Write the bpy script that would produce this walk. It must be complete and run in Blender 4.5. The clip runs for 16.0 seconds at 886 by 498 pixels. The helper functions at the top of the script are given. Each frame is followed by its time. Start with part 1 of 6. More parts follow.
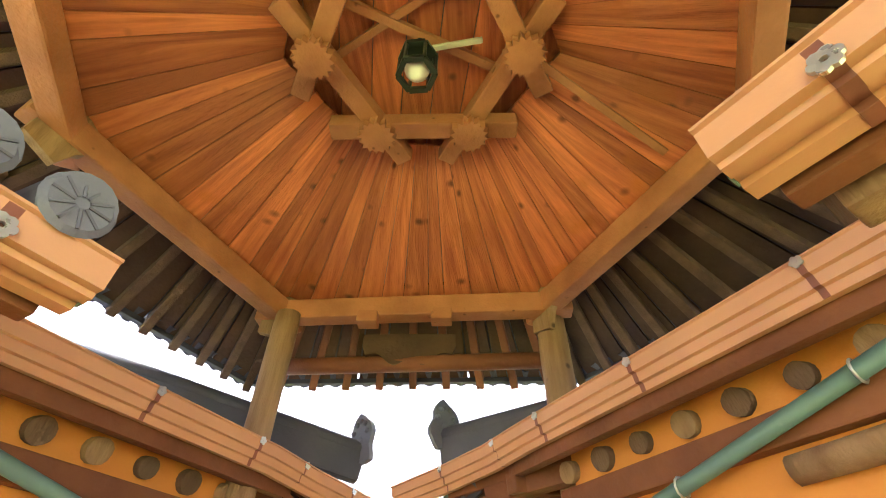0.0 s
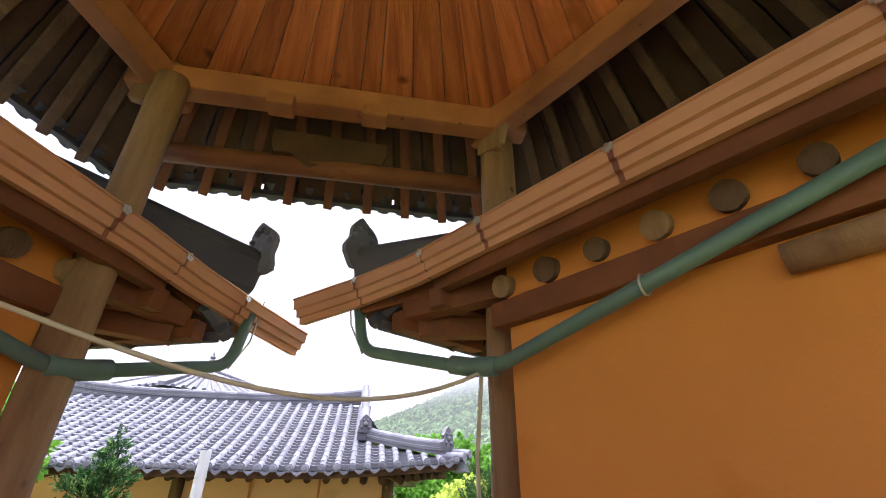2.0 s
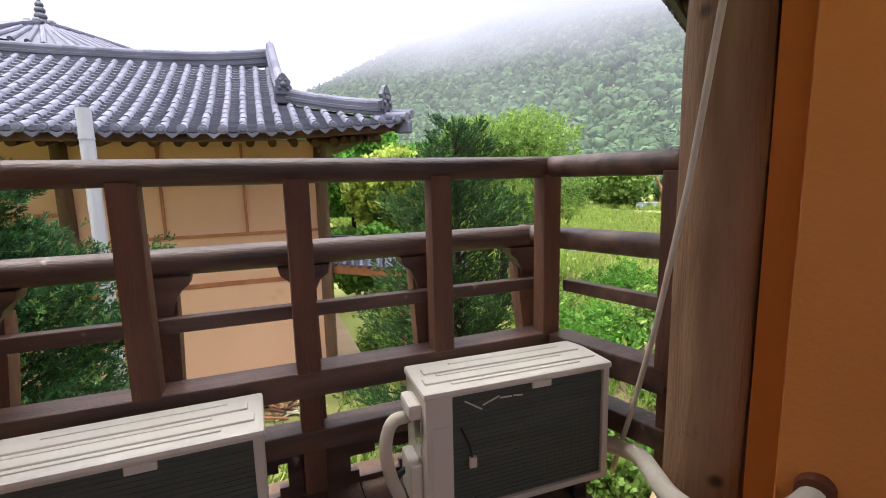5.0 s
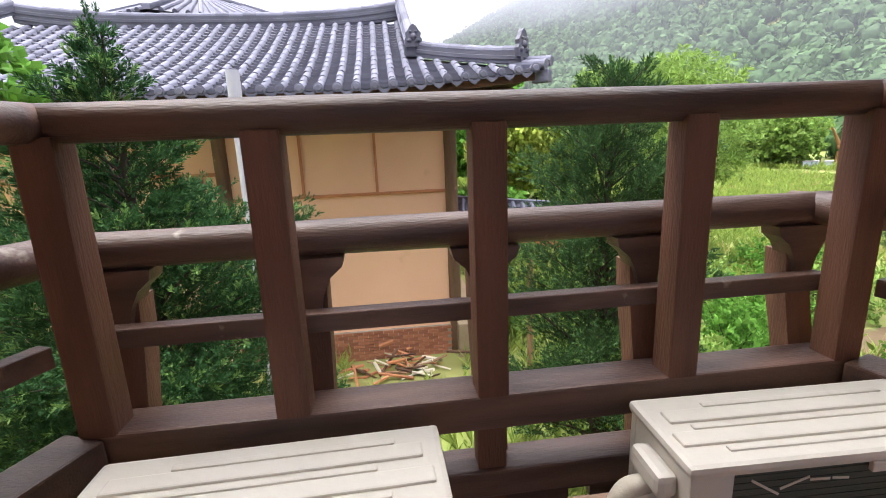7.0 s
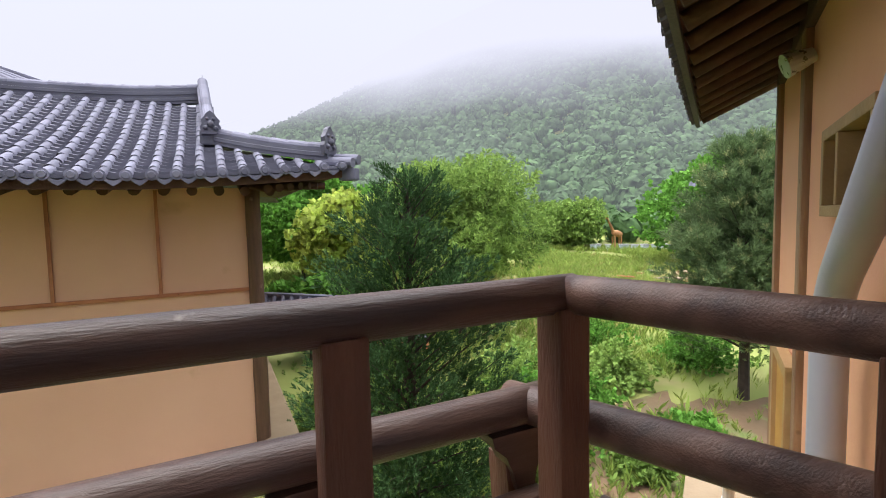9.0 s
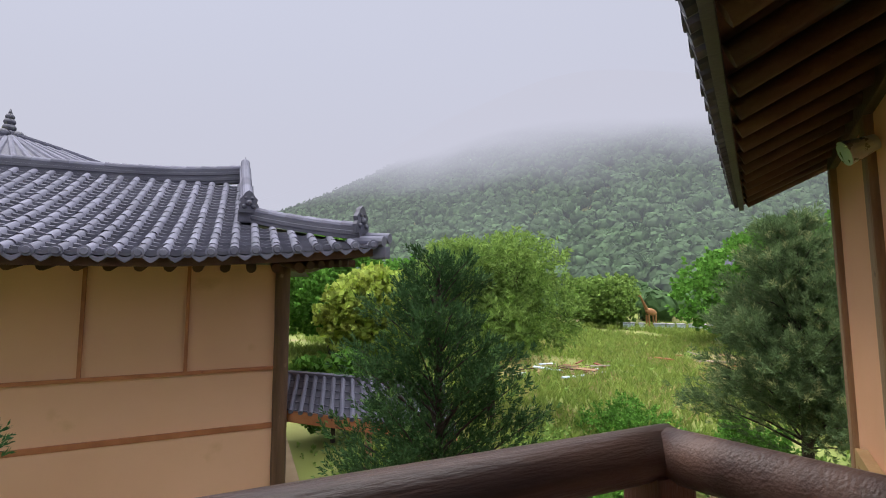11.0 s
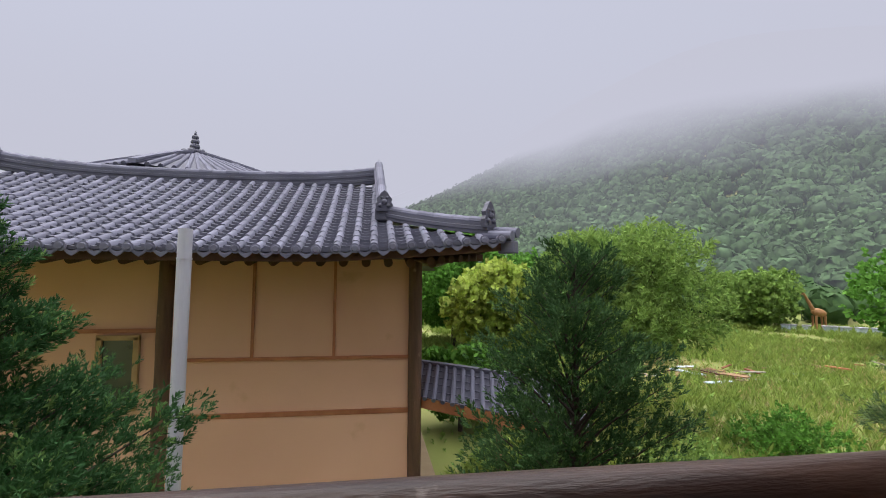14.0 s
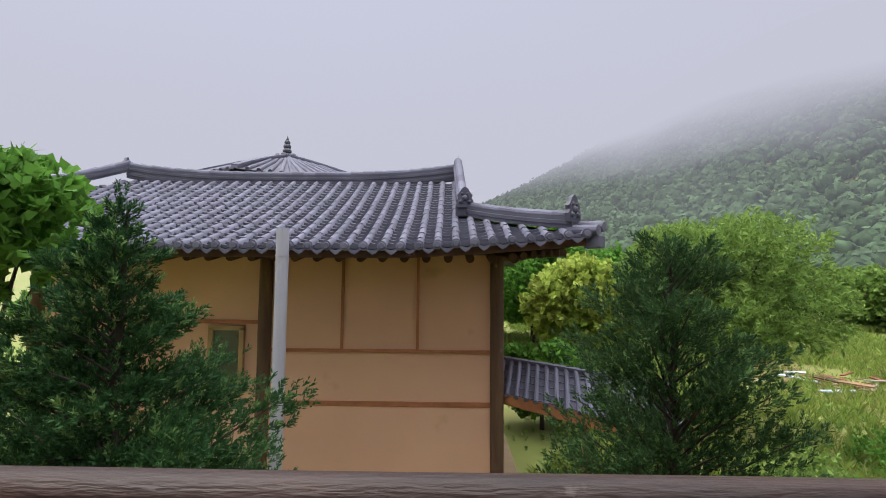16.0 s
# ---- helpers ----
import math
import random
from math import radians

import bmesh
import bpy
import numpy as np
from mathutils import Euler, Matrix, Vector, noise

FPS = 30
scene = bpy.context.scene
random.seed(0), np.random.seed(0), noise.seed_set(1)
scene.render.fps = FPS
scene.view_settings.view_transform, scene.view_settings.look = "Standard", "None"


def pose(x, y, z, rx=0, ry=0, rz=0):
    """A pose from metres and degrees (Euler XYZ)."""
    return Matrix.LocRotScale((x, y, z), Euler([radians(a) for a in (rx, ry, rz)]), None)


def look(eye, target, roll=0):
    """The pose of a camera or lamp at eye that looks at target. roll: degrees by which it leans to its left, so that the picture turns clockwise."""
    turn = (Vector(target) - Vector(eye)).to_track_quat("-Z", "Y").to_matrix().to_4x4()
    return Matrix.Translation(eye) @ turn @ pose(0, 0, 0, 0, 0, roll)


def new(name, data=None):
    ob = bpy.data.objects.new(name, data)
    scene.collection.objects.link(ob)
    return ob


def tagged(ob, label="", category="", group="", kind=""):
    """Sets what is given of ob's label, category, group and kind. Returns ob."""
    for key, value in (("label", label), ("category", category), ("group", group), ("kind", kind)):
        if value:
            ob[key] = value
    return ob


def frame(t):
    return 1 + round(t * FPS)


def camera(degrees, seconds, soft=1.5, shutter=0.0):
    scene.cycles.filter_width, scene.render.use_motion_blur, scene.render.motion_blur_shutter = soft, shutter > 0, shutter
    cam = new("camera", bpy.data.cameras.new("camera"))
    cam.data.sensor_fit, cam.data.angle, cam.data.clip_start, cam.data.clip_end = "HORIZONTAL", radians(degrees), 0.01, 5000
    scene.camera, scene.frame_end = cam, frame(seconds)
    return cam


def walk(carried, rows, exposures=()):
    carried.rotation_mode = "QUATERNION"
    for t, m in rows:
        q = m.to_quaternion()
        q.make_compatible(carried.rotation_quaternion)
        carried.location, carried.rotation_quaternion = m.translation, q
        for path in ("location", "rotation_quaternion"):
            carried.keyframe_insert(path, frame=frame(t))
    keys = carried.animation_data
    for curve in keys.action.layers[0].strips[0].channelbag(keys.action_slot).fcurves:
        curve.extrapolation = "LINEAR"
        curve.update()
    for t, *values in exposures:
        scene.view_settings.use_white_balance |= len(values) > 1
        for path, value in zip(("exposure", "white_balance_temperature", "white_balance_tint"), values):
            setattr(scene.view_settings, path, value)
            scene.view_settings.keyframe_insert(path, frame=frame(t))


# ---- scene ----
cam = camera(87.7, 16.0, soft=1.0)
PATH = [
    (0, (0.038, 0.003, 1.763), (-0.088, 1.478, 3.107), 0.6),
    (0.5, (-0.055, 0.165, 1.767), (-0.015, 1.625, 3.133), 0.5),
    (1, (-0.166, 0.326, 1.733), (0.008, 1.802, 3.071), -0.2),
    (1.5, (-0.129, 0.58, 1.672), (0.085, 2.149, 2.892), 0.2),
    (2, (-0.117, 0.86, 1.591), (0.143, 2.59, 2.56), 0.8),
    (2.5, (-0.219, 1.153, 1.491), (0.12, 3.025, 2.108), 1.0),
    (3, (-0.366, 1.443, 1.381), (0.055, 3.383, 1.622), 0.7),
    (3.5, (-0.469, 1.745, 1.277), (0.043, 3.677, 1.193), -0.1),
    (5.8, (-0.811, 2.789, 1.28), (-0.07, 4.614, 0.934), -1.1),
    (6, (-0.839, 2.875, 1.275), (-0.158, 4.719, 0.904), -1.3),
    (6.5, (-0.904, 2.984, 1.251), (-0.442, 4.883, 0.827), -1.6),
    (7, (-0.843, 3.078, 1.248), (-0.617, 5.013, 0.797), -2.3),
    (7.5, (-0.74, 3.143, 1.279), (-0.526, 5.083, 0.844), -2.2),
    (8, (-0.584, 3.264, 1.33), (-0.118, 5.173, 0.954), -1.8),
    (8.5, (-0.427, 3.367, 1.398), (0.287, 5.216, 1.13), -1.4),
    (9, (-0.229, 3.406, 1.508), (0.665, 5.19, 1.372), -1.2),
    (9.2, (-0.181, 3.417, 1.546), (0.764, 5.178, 1.479), -1.0),
    (11.5, (-0.221, 3.617, 1.621), (0.491, 5.476, 1.818), 0.1),
    (12, (-0.258, 3.613, 1.624), (0.366, 5.503, 1.814), 0.1),
    (12.5, (-0.285, 3.611, 1.624), (0.247, 5.531, 1.806), 0.2),
    (13, (-0.304, 3.614, 1.624), (0.146, 5.555, 1.798), 0.2),
    (13.5, (-0.322, 3.619, 1.623), (0.051, 5.577, 1.789), 0.3),
    (14, (-0.346, 3.626, 1.622), (-0.047, 5.597, 1.779), 0.3),
    (14.5, (-0.36, 3.632, 1.623), (-0.135, 5.614, 1.77), 0.3),
    (15, (-0.371, 3.646, 1.616), (-0.232, 5.637, 1.756), 0.3),
    (15.5, (-0.398, 3.654, 1.611), (-0.343, 5.648, 1.749), 0.5),
    (16, (-0.432, 3.635, 1.619), (-0.462, 5.63, 1.756), 0.5),
]

EXPOSE = [(0, 2.83), (0.5, 2.15), (1.0, 2.15), (1.5, 2.1), (2.0, 1.5), (2.5, 1.25), (3.0, 0.98), (3.5, 0.98), (6.0, 0.98), (7.0, 1.15), (7.5, 1.18), (8.5, 0.85), (9.0, 0.68), (11.5, 0.07), (12.5, 0.05), (16.0, 0.05)]
walk(cam, [(t, look(eye, target, roll)) for t, eye, target, roll in PATH], EXPOSE)

# ---- world and sun: thin overcast, brighter overhead than at the horizon ----
world = bpy.data.worlds.new("overcast")
scene.world = world
world.use_nodes = True
wn, wl = world.node_tree.nodes, world.node_tree.links
wn.clear()
sky = wn.new("ShaderNodeTexSky")
sky.sky_type, sky.sun_disc = "NISHITA", False
sky.sun_elevation, sky.sun_rotation = radians(60), radians(280)
tc = wn.new("ShaderNodeTexCoord")
sep = wn.new("ShaderNodeSeparateXYZ")
ramp = wn.new("ShaderNodeValToRGB")
ramp.color_ramp.elements[0].position, ramp.color_ramp.elements[0].color = 0.0, (0.50, 0.515, 0.615, 1)
ramp.color_ramp.elements[1].position, ramp.color_ramp.elements[1].color = 0.95, (6.4, 6.4, 6.6, 1)
e = ramp.color_ramp.elements.new(0.64)
e.color = (0.545, 0.545, 0.63, 1)
skymul = wn.new("ShaderNodeMix")
skymul.data_type, skymul.blend_type = "RGBA", "MIX"
skymul.inputs[0].default_value = 0.03
bg = wn.new("ShaderNodeBackground")
bg.inputs[1].default_value = 1.0
wout = wn.new("ShaderNodeOutputWorld")
wl.new(tc.outputs["Generated"], sep.inputs[0])
wl.new(sep.outputs[2], ramp.inputs[0])
wl.new(ramp.outputs[0], skymul.inputs[6])
wl.new(sky.outputs[0], skymul.inputs[7])
wl.new(skymul.outputs[2], bg.inputs[0])
wl.new(bg.outputs[0], wout.inputs[0])

sun = new("sun", bpy.data.lights.new("sun", "SUN"))
sun.data.energy, sun.data.angle, sun.data.color = 1.5, radians(30), (1.0, 0.96, 0.9)
sun.matrix_world = look((-9, 1.5, 16), (0, 0, 0))


# ---- materials ----
def mat(name, col, col2=None, scale=4.0, rough=0.7, bump=0.2, bscale=None, stretch=(1, 1, 1), metal=0.0, island=0.0, detail=6.0, wear=None, spec=0.4, coord="Object", knots=None):
    """Noise-mixed two-tone surface with fine relief; island: how much the pieces differ; wear: colour and threshold of stains."""
    m = bpy.data.materials.new(name)
    m.use_nodes = True
    n, l = m.node_tree.nodes, m.node_tree.links
    b = n["Principled BSDF"]
    b.inputs["Roughness"].default_value, b.inputs["Metallic"].default_value = rough, metal
    b.inputs["Specular IOR Level"].default_value = spec
    t = n.new("ShaderNodeTexCoord")
    mp = n.new("ShaderNodeMapping")
    mp.inputs["Scale"].default_value = stretch
    l.new(t.outputs[coord], mp.inputs[0])
    big = n.new("ShaderNodeTexNoise")
    big.inputs["Scale"].default_value, big.inputs["Detail"].default_value = scale, detail
    l.new(mp.outputs[0], big.inputs["Vector"])
    mix = n.new("ShaderNodeMix")
    mix.data_type = "RGBA"
    r = n.new("ShaderNodeMapRange")
    r.inputs[1].default_value, r.inputs[2].default_value = 0.3, 0.7
    l.new(big.outputs[0], r.inputs[0])
    l.new(r.outputs[0], mix.inputs[0])
    c2 = col2 or tuple(c * 0.6 for c in col)
    mix.inputs[6].default_value, mix.inputs[7].default_value = (*col, 1), (*c2, 1)
    last = mix.outputs[2]
    fine = n.new("ShaderNodeTexNoise")
    fine.inputs["Scale"].default_value, fine.inputs["Detail"].default_value = bscale or scale * 8, 4
    l.new(mp.outputs[0], fine.inputs["Vector"])
    if wear:
        wc, th, ws = wear
        wt = n.new("ShaderNodeTexNoise")
        wt.inputs["Scale"].default_value, wt.inputs["Detail"].default_value = ws, 8
        l.new(t.outputs["Object"], wt.inputs["Vector"])
        wr = n.new("ShaderNodeMapRange")
        wr.inputs[1].default_value, wr.inputs[2].default_value = th, th + 0.08
        l.new(wt.outputs[0], wr.inputs[0])
        wm = n.new("ShaderNodeMix")
        wm.data_type = "RGBA"
        l.new(wr.outputs[0], wm.inputs[0])
        l.new(last, wm.inputs[6])
        wm.inputs[7].default_value = (*wc, 1)
        last = wm.outputs[2]
    if knots:
        ks, kr, kc = knots
        vo = n.new("ShaderNodeTexVoronoi")
        vo.inputs["Scale"].default_value = ks
        l.new(t.outputs[coord], vo.inputs["Vector"])
        kn = n.new("ShaderNodeMapRange")
        kn.inputs[1].default_value, kn.inputs[2].default_value, kn.inputs[3].default_value, kn.inputs[4].default_value = kr * 0.35, kr, 0.9, 0.0
        l.new(vo.outputs["Distance"], kn.inputs[0])
        km = n.new("ShaderNodeMix")
        km.data_type = "RGBA"
        l.new(kn.outputs[0], km.inputs[0])
        l.new(last, km.inputs[6])
        km.inputs[7].default_value = (*kc, 1)
        last = km.outputs[2]
    if island:
        g = n.new("ShaderNodeNewGeometry")
        oi = n.new("ShaderNodeObjectInfo")
        ad = n.new("ShaderNodeMath")
        l.new(g.outputs["Random Per Island"], ad.inputs[0])
        l.new(oi.outputs["Random"], ad.inputs[1])
        fr = n.new("ShaderNodeMath")
        fr.operation = "FRACT"
        l.new(ad.outputs[0], fr.inputs[0])
        vr = n.new("ShaderNodeMapRange")
        vr.inputs[3].default_value, vr.inputs[4].default_value = 1 - island, 1 + island
        l.new(fr.outputs[0], vr.inputs[0])
        hs = n.new("ShaderNodeHueSaturation")
        l.new(vr.outputs[0], hs.inputs["Value"])
        l.new(last, hs.inputs["Color"])
        last = hs.outputs[0]
    l.new(last, b.inputs["Base Color"])
    rr = n.new("ShaderNodeMapRange")
    rr.inputs[3].default_value, rr.inputs[4].default_value = max(0.05, rough - 0.12), min(1, rough + 0.12)
    l.new(fine.outputs[0], rr.inputs[0])
    l.new(rr.outputs[0], b.inputs["Roughness"])
    bp = n.new("ShaderNodeBump")
    bp.inputs["Strength"].default_value, bp.inputs["Distance"].default_value = bump, 0.02
    l.new(fine.outputs[0], bp.inputs["Height"])
    l.new(bp.outputs[0], b.inputs["Normal"])
    return m


def leafmat(name, col, col2, trans=0.38):
    m = mat(name, col, col2, 1.6, 0.7, 0.05, 30, island=0.35, spec=0.12)
    n, l = m.node_tree.nodes, m.node_tree.links
    b = n["Principled BSDF"]
    tr = n.new("ShaderNodeBsdfTranslucent")
    l.new(b.inputs["Base Color"].links[0].from_socket, tr.inputs[0])
    ms = n.new("ShaderNodeMixShader")
    ms.inputs[0].default_value = trans
    o = n["Material Output"]
    l.new(b.outputs[0], ms.inputs[1])
    l.new(tr.outputs[0], ms.inputs[2])
    l.new(ms.outputs[0], o.inputs[0])
    return m


PINE = mat("pine_planks", (0.60, 0.185, 0.072), (0.31, 0.073, 0.030), 1.6, 0.5, 0.4, 9, (0.9, 14, 1), island=0.34, coord="UV", knots=(4.2, 0.17, (0.10, 0.025, 0.01)), wear=((0.40, 0.11, 0.03), 0.60, 2.0))
BEAM = mat("pine_beam", (0.47, 0.19, 0.085), (0.29, 0.105, 0.045), 2.6, 0.6, 0.35, 40, island=0.12, knots=(5.5, 0.09, (0.14, 0.05, 0.02)), wear=((0.12, 0.04, 0.015), 0.69, 7.0))
POST = mat("weathered_post", (0.36, 0.22, 0.12), (0.19, 0.10, 0.05), 3.0, 0.75, 0.5, 30, (3, 3, 0.35), island=0.08, knots=(3.2, 0.10, (0.05, 0.025, 0.012)), wear=((0.10, 0.05, 0.025), 0.68, 5.0))
DARKWOOD = mat("dark_stained_wood", (0.150, 0.086, 0.064), (0.045, 0.025, 0.021), 2.6, 0.42, 0.2, 40, (0.7, 5, 5), island=0.22, wear=((0.36, 0.29, 0.24), 0.67, 9.0))
POSTWOOD = mat("brown_stained_post", (0.175, 0.080, 0.048), (0.10, 0.044, 0.028), 3.0, 0.6, 0.35, 40, (4, 4, 0.5), island=0.15, wear=((0.32, 0.2, 0.13), 0.74, 12.0))
# dark rafter wood, with the shade under the eaves put into its colour
SHADEWOOD = mat("shade_darkened_wood", (0.095, 0.046, 0.024), (0.055, 0.026, 0.014), 3.0, 0.75, 0.4, 30, island=0.25)
FASCIA = mat("red_brown_fascia", (0.22, 0.075, 0.028), (0.13, 0.04, 0.016), 2.5, 0.65, 0.3, 30, island=0.1)
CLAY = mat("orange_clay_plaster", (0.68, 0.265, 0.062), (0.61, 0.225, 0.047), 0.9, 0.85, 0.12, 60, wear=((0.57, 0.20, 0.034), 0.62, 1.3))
# outer clay, paler than CLAY because daylight is put into its colour
CLAYOUT = mat("daylit_salmon_plaster", (0.80, 0.43, 0.25), (0.74, 0.38, 0.21), 0.8, 0.85, 0.12, 60)
PEACH = mat("peach_house_plaster", (0.72, 0.435, 0.29), (0.65, 0.38, 0.245), 0.5, 0.85, 0.1, 50, wear=((0.56, 0.33, 0.195), 0.64, 0.9))
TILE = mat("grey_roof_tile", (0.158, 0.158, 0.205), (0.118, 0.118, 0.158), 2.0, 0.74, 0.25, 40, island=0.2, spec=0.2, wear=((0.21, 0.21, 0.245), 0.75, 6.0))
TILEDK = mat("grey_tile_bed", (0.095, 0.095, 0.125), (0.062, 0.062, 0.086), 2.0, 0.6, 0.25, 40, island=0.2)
GUTTER = mat("brown_painted_gutter", (0.56, 0.28, 0.16), (0.50, 0.24, 0.135), 2.5, 0.45, 0.06, 60)
GUTDK = mat("gutter_strap", (0.25, 0.08, 0.05), None, 3, 0.5, 0.1)
TEAL = mat("teal_drain_pipe", (0.122, 0.20, 0.18), (0.095, 0.16, 0.145), 2.0, 0.45, 0.05, 30, wear=((0.24, 0.27, 0.22), 0.66, 6.0))
GREYPIPE = mat("grey_flue_pipe", (0.42, 0.42, 0.47), (0.36, 0.36, 0.41), 1.0, 0.4, 0.05, 30)
STEEL = mat("bright_steel_clip", (0.6, 0.62, 0.62), (0.5, 0.5, 0.5), 3, 0.3, 0.05, metal=0.7)
ACWHITE = mat("aged_white_casing", (0.66, 0.62, 0.55), (0.58, 0.54, 0.47), 2.0, 0.45, 0.05, 40, wear=((0.45, 0.40, 0.33), 0.70, 6.0))
ACDARK = mat("dark_coil_fins", (0.085, 0.098, 0.082), (0.06, 0.07, 0.058), 6, 0.6, 0.2, 90, (0.3, 0.3, 4), wear=((0.20, 0.21, 0.19), 0.72, 10.0))
BLACK = mat("black_plastic", (0.02, 0.02, 0.02), None, 5, 0.5, 0.1)
GLASSDK = mat("dark_window_glass", (0.02, 0.03, 0.03), None, 2, 0.1, 0.0, spec=0.6)
HOSE = mat("cream_hose_wrap", (0.62, 0.57, 0.47), (0.52, 0.46, 0.36), 6, 0.7, 0.3, 30)
DECK = mat("worn_deck_boards", (0.20, 0.12, 0.075), (0.12, 0.07, 0.045), 3, 0.75, 0.4, 30, island=0.2)
BRICK = mat("red_clay_brick", (0.36, 0.15, 0.085), (0.28, 0.11, 0.06), 5, 0.85, 0.3, 60, island=0.25)
MORTAR = mat("grey_mortar", (0.38, 0.33, 0.28), (0.3, 0.26, 0.22), 5, 0.9, 0.3)
GROUND = mat("earth_and_weeds", (0.17, 0.23, 0.045), (0.25, 0.23, 0.085), 0.16, 0.95, 0.5, 3.0, wear=((0.27, 0.215, 0.115), 0.60, 0.22))
JUNIPER = leafmat("juniper_scales", (0.028, 0.080, 0.027), (0.043, 0.108, 0.035), 0.22)
JUNIPERTIP = leafmat("juniper_tips", (0.16, 0.27, 0.08), (0.11, 0.21, 0.065))
SPRUCE = leafmat("grey_green_needles", (0.064, 0.128, 0.045), (0.038, 0.088, 0.030), 0.22)
LIME = leafmat("bright_green_leaves", (0.235, 0.345, 0.085), (0.165, 0.27, 0.065))
YELLOW = leafmat("yellow_green_leaves", (0.42, 0.48, 0.11), (0.30, 0.41, 0.08))
LEAF = leafmat("fresh_green_leaves", (0.14, 0.31, 0.05), (0.10, 0.23, 0.04))
PINEN = leafmat("pine_needles", (0.135, 0.195, 0.085), (0.09, 0.145, 0.06))
PINETIP = leafmat("pine_candles", (0.27, 0.31, 0.14), (0.2, 0.24, 0.1))
GRASS = leafmat("meadow_grass", (0.285, 0.345, 0.085), (0.19, 0.285, 0.06))
FOREST = leafmat("forest_crowns", (0.075, 0.135, 0.05), (0.045, 0.09, 0.034), 0.15)
HOUSEPOST = mat("dark_house_post", (0.16, 0.088, 0.05), (0.09, 0.048, 0.028), 3.0, 0.75, 0.5, 30, (3, 3, 0.35), wear=((0.30, 0.19, 0.12), 0.66, 5.0))
BARK = mat("dark_bark", (0.06, 0.045, 0.035), (0.035, 0.027, 0.02), 8, 0.9, 0.6, 40)


# ---- building helpers ----
def box(bm, size, m, bevel=0.0):
    g = bmesh.ops.create_cube(bm, size=1.0, matrix=m @ Matrix.Diagonal((*size, 1)))
    if bevel:
        es = list({e for v in g["verts"] for e in v.link_edges})
        bmesh.ops.bevel(bm, geom=es, offset=bevel, segments=2, affect="EDGES", profile=0.6)


def along(p, q):
    """A frame at p whose z points to q."""
    p, q = Vector(p), Vector(q)
    return Matrix.Translation(p) @ (q - p).to_track_quat("Z", "Y").to_matrix().to_4x4(), (q - p).length


def rod(bm, p, q, r1, r2=None, seg=12):
    m, ln = along(p, q)
    bmesh.ops.create_cone(bm, cap_ends=True, segments=seg, radius1=r1, radius2=r1 if r2 is None else r2, depth=ln, matrix=m @ Matrix.Translation((0, 0, ln / 2)))


def log(bm, p, q, r, seg=14, rings=10, rough=0.05, seed=0):
    """A hand-hewn log: a round bar with a slightly uneven skin."""
    m, ln = along(p, q)
    vs = []
    for i in range(rings + 1):
        z = ln * i / rings
        row = []
        for k in range(seg):
            a = 2 * math.pi * k / seg
            rr = r * (1 + rough * noise.noise(Vector((math.cos(a) * 1.5 + seed * 3.1, math.sin(a) * 1.5, z * 2.2 + seed))))
            row.append(bm.verts.new(m @ Vector((rr * math.cos(a), rr * math.sin(a), z))))
        vs.append(row)
    for i in range(rings):
        for k in range(seg):
            f = bm.faces.new((vs[i][k], vs[i][(k + 1) % seg], vs[i + 1][(k + 1) % seg], vs[i + 1][k]))
            f.smooth = True
    bm.faces.new(list(reversed(vs[0])))
    bm.faces.new(vs[-1])


def bar(bm, p, q, w, h, bevel=0.008, up=(0, 0, 1)):
    """A squared timber from p to q, w wide and h high."""
    p, q = Vector(p), Vector(q)
    x = (q - p).normalized()
    y = Vector(up).cross(x).normalized()
    z = x.cross(y)
    m = Matrix((x, y, z)).transposed().to_4x4()
    m.translation = (p + q) / 2
    box(bm, ((q - p).length, w, h), m, bevel)


def quads(bm, rows):
    """A sheet through a grid of points."""
    vs = [[bm.verts.new(p) for p in r] for r in rows]
    for a, b in zip(vs, vs[1:]):
        for i in range(len(a) - 1):
            bm.faces.new((a[i], a[i + 1], b[i + 1], b[i]))
    return vs


def sweep(bm, pts, prof):
    """A closed outline (sideways, up) carried along a level-headed path, capped at both ends."""
    pts = [Vector(p) for p in pts]
    rows = []
    for i, p in enumerate(pts):
        d = pts[min(i + 1, len(pts) - 1)] - pts[max(i - 1, 0)]
        sd = Vector((d.y, -d.x, 0)).normalized()
        rows.append([bm.verts.new(p + sd * u + Vector((0, 0, v))) for u, v in prof])
    k = len(prof)
    for a, b in zip(rows, rows[1:]):
        for i in range(k):
            bm.faces.new((a[i], a[(i + 1) % k], b[(i + 1) % k], b[i]))
    bm.faces.new(rows[0])
    bm.faces.new(list(reversed(rows[-1])))


def extrude(bm, outline, thick, m):
    """A flat outline in x and y, given thickness along z, at m."""
    top = [bm.verts.new(m @ Vector((x, y, thick))) for x, y in outline]
    bot = [bm.verts.new(m @ Vector((x, y, 0))) for x, y in outline]
    bm.faces.new(top)
    bm.faces.new(list(reversed(bot)))
    k = len(outline)
    for i in range(k):
        bm.faces.new((bot[i], bot[(i + 1) % k], top[(i + 1) % k], top[i]))


def obj(name, bm, material, label="", category="", kind="", group="", smooth=False):
    me = bpy.data.meshes.new(name)
    bmesh.ops.recalc_face_normals(bm, faces=bm.faces)
    bm.to_mesh(me)
    bm.free()
    me.materials.append(material)
    if smooth:
        me.shade_smooth()
    return tagged(new(name, me), label, category, group, kind)


def part(name, bm, material, parent, label="", smooth=False):
    ob = obj(name, bm, material, label, smooth=smooth)
    ob.parent = parent
    ob.matrix_parent_inverse = parent.matrix_world.inverted()
    return ob


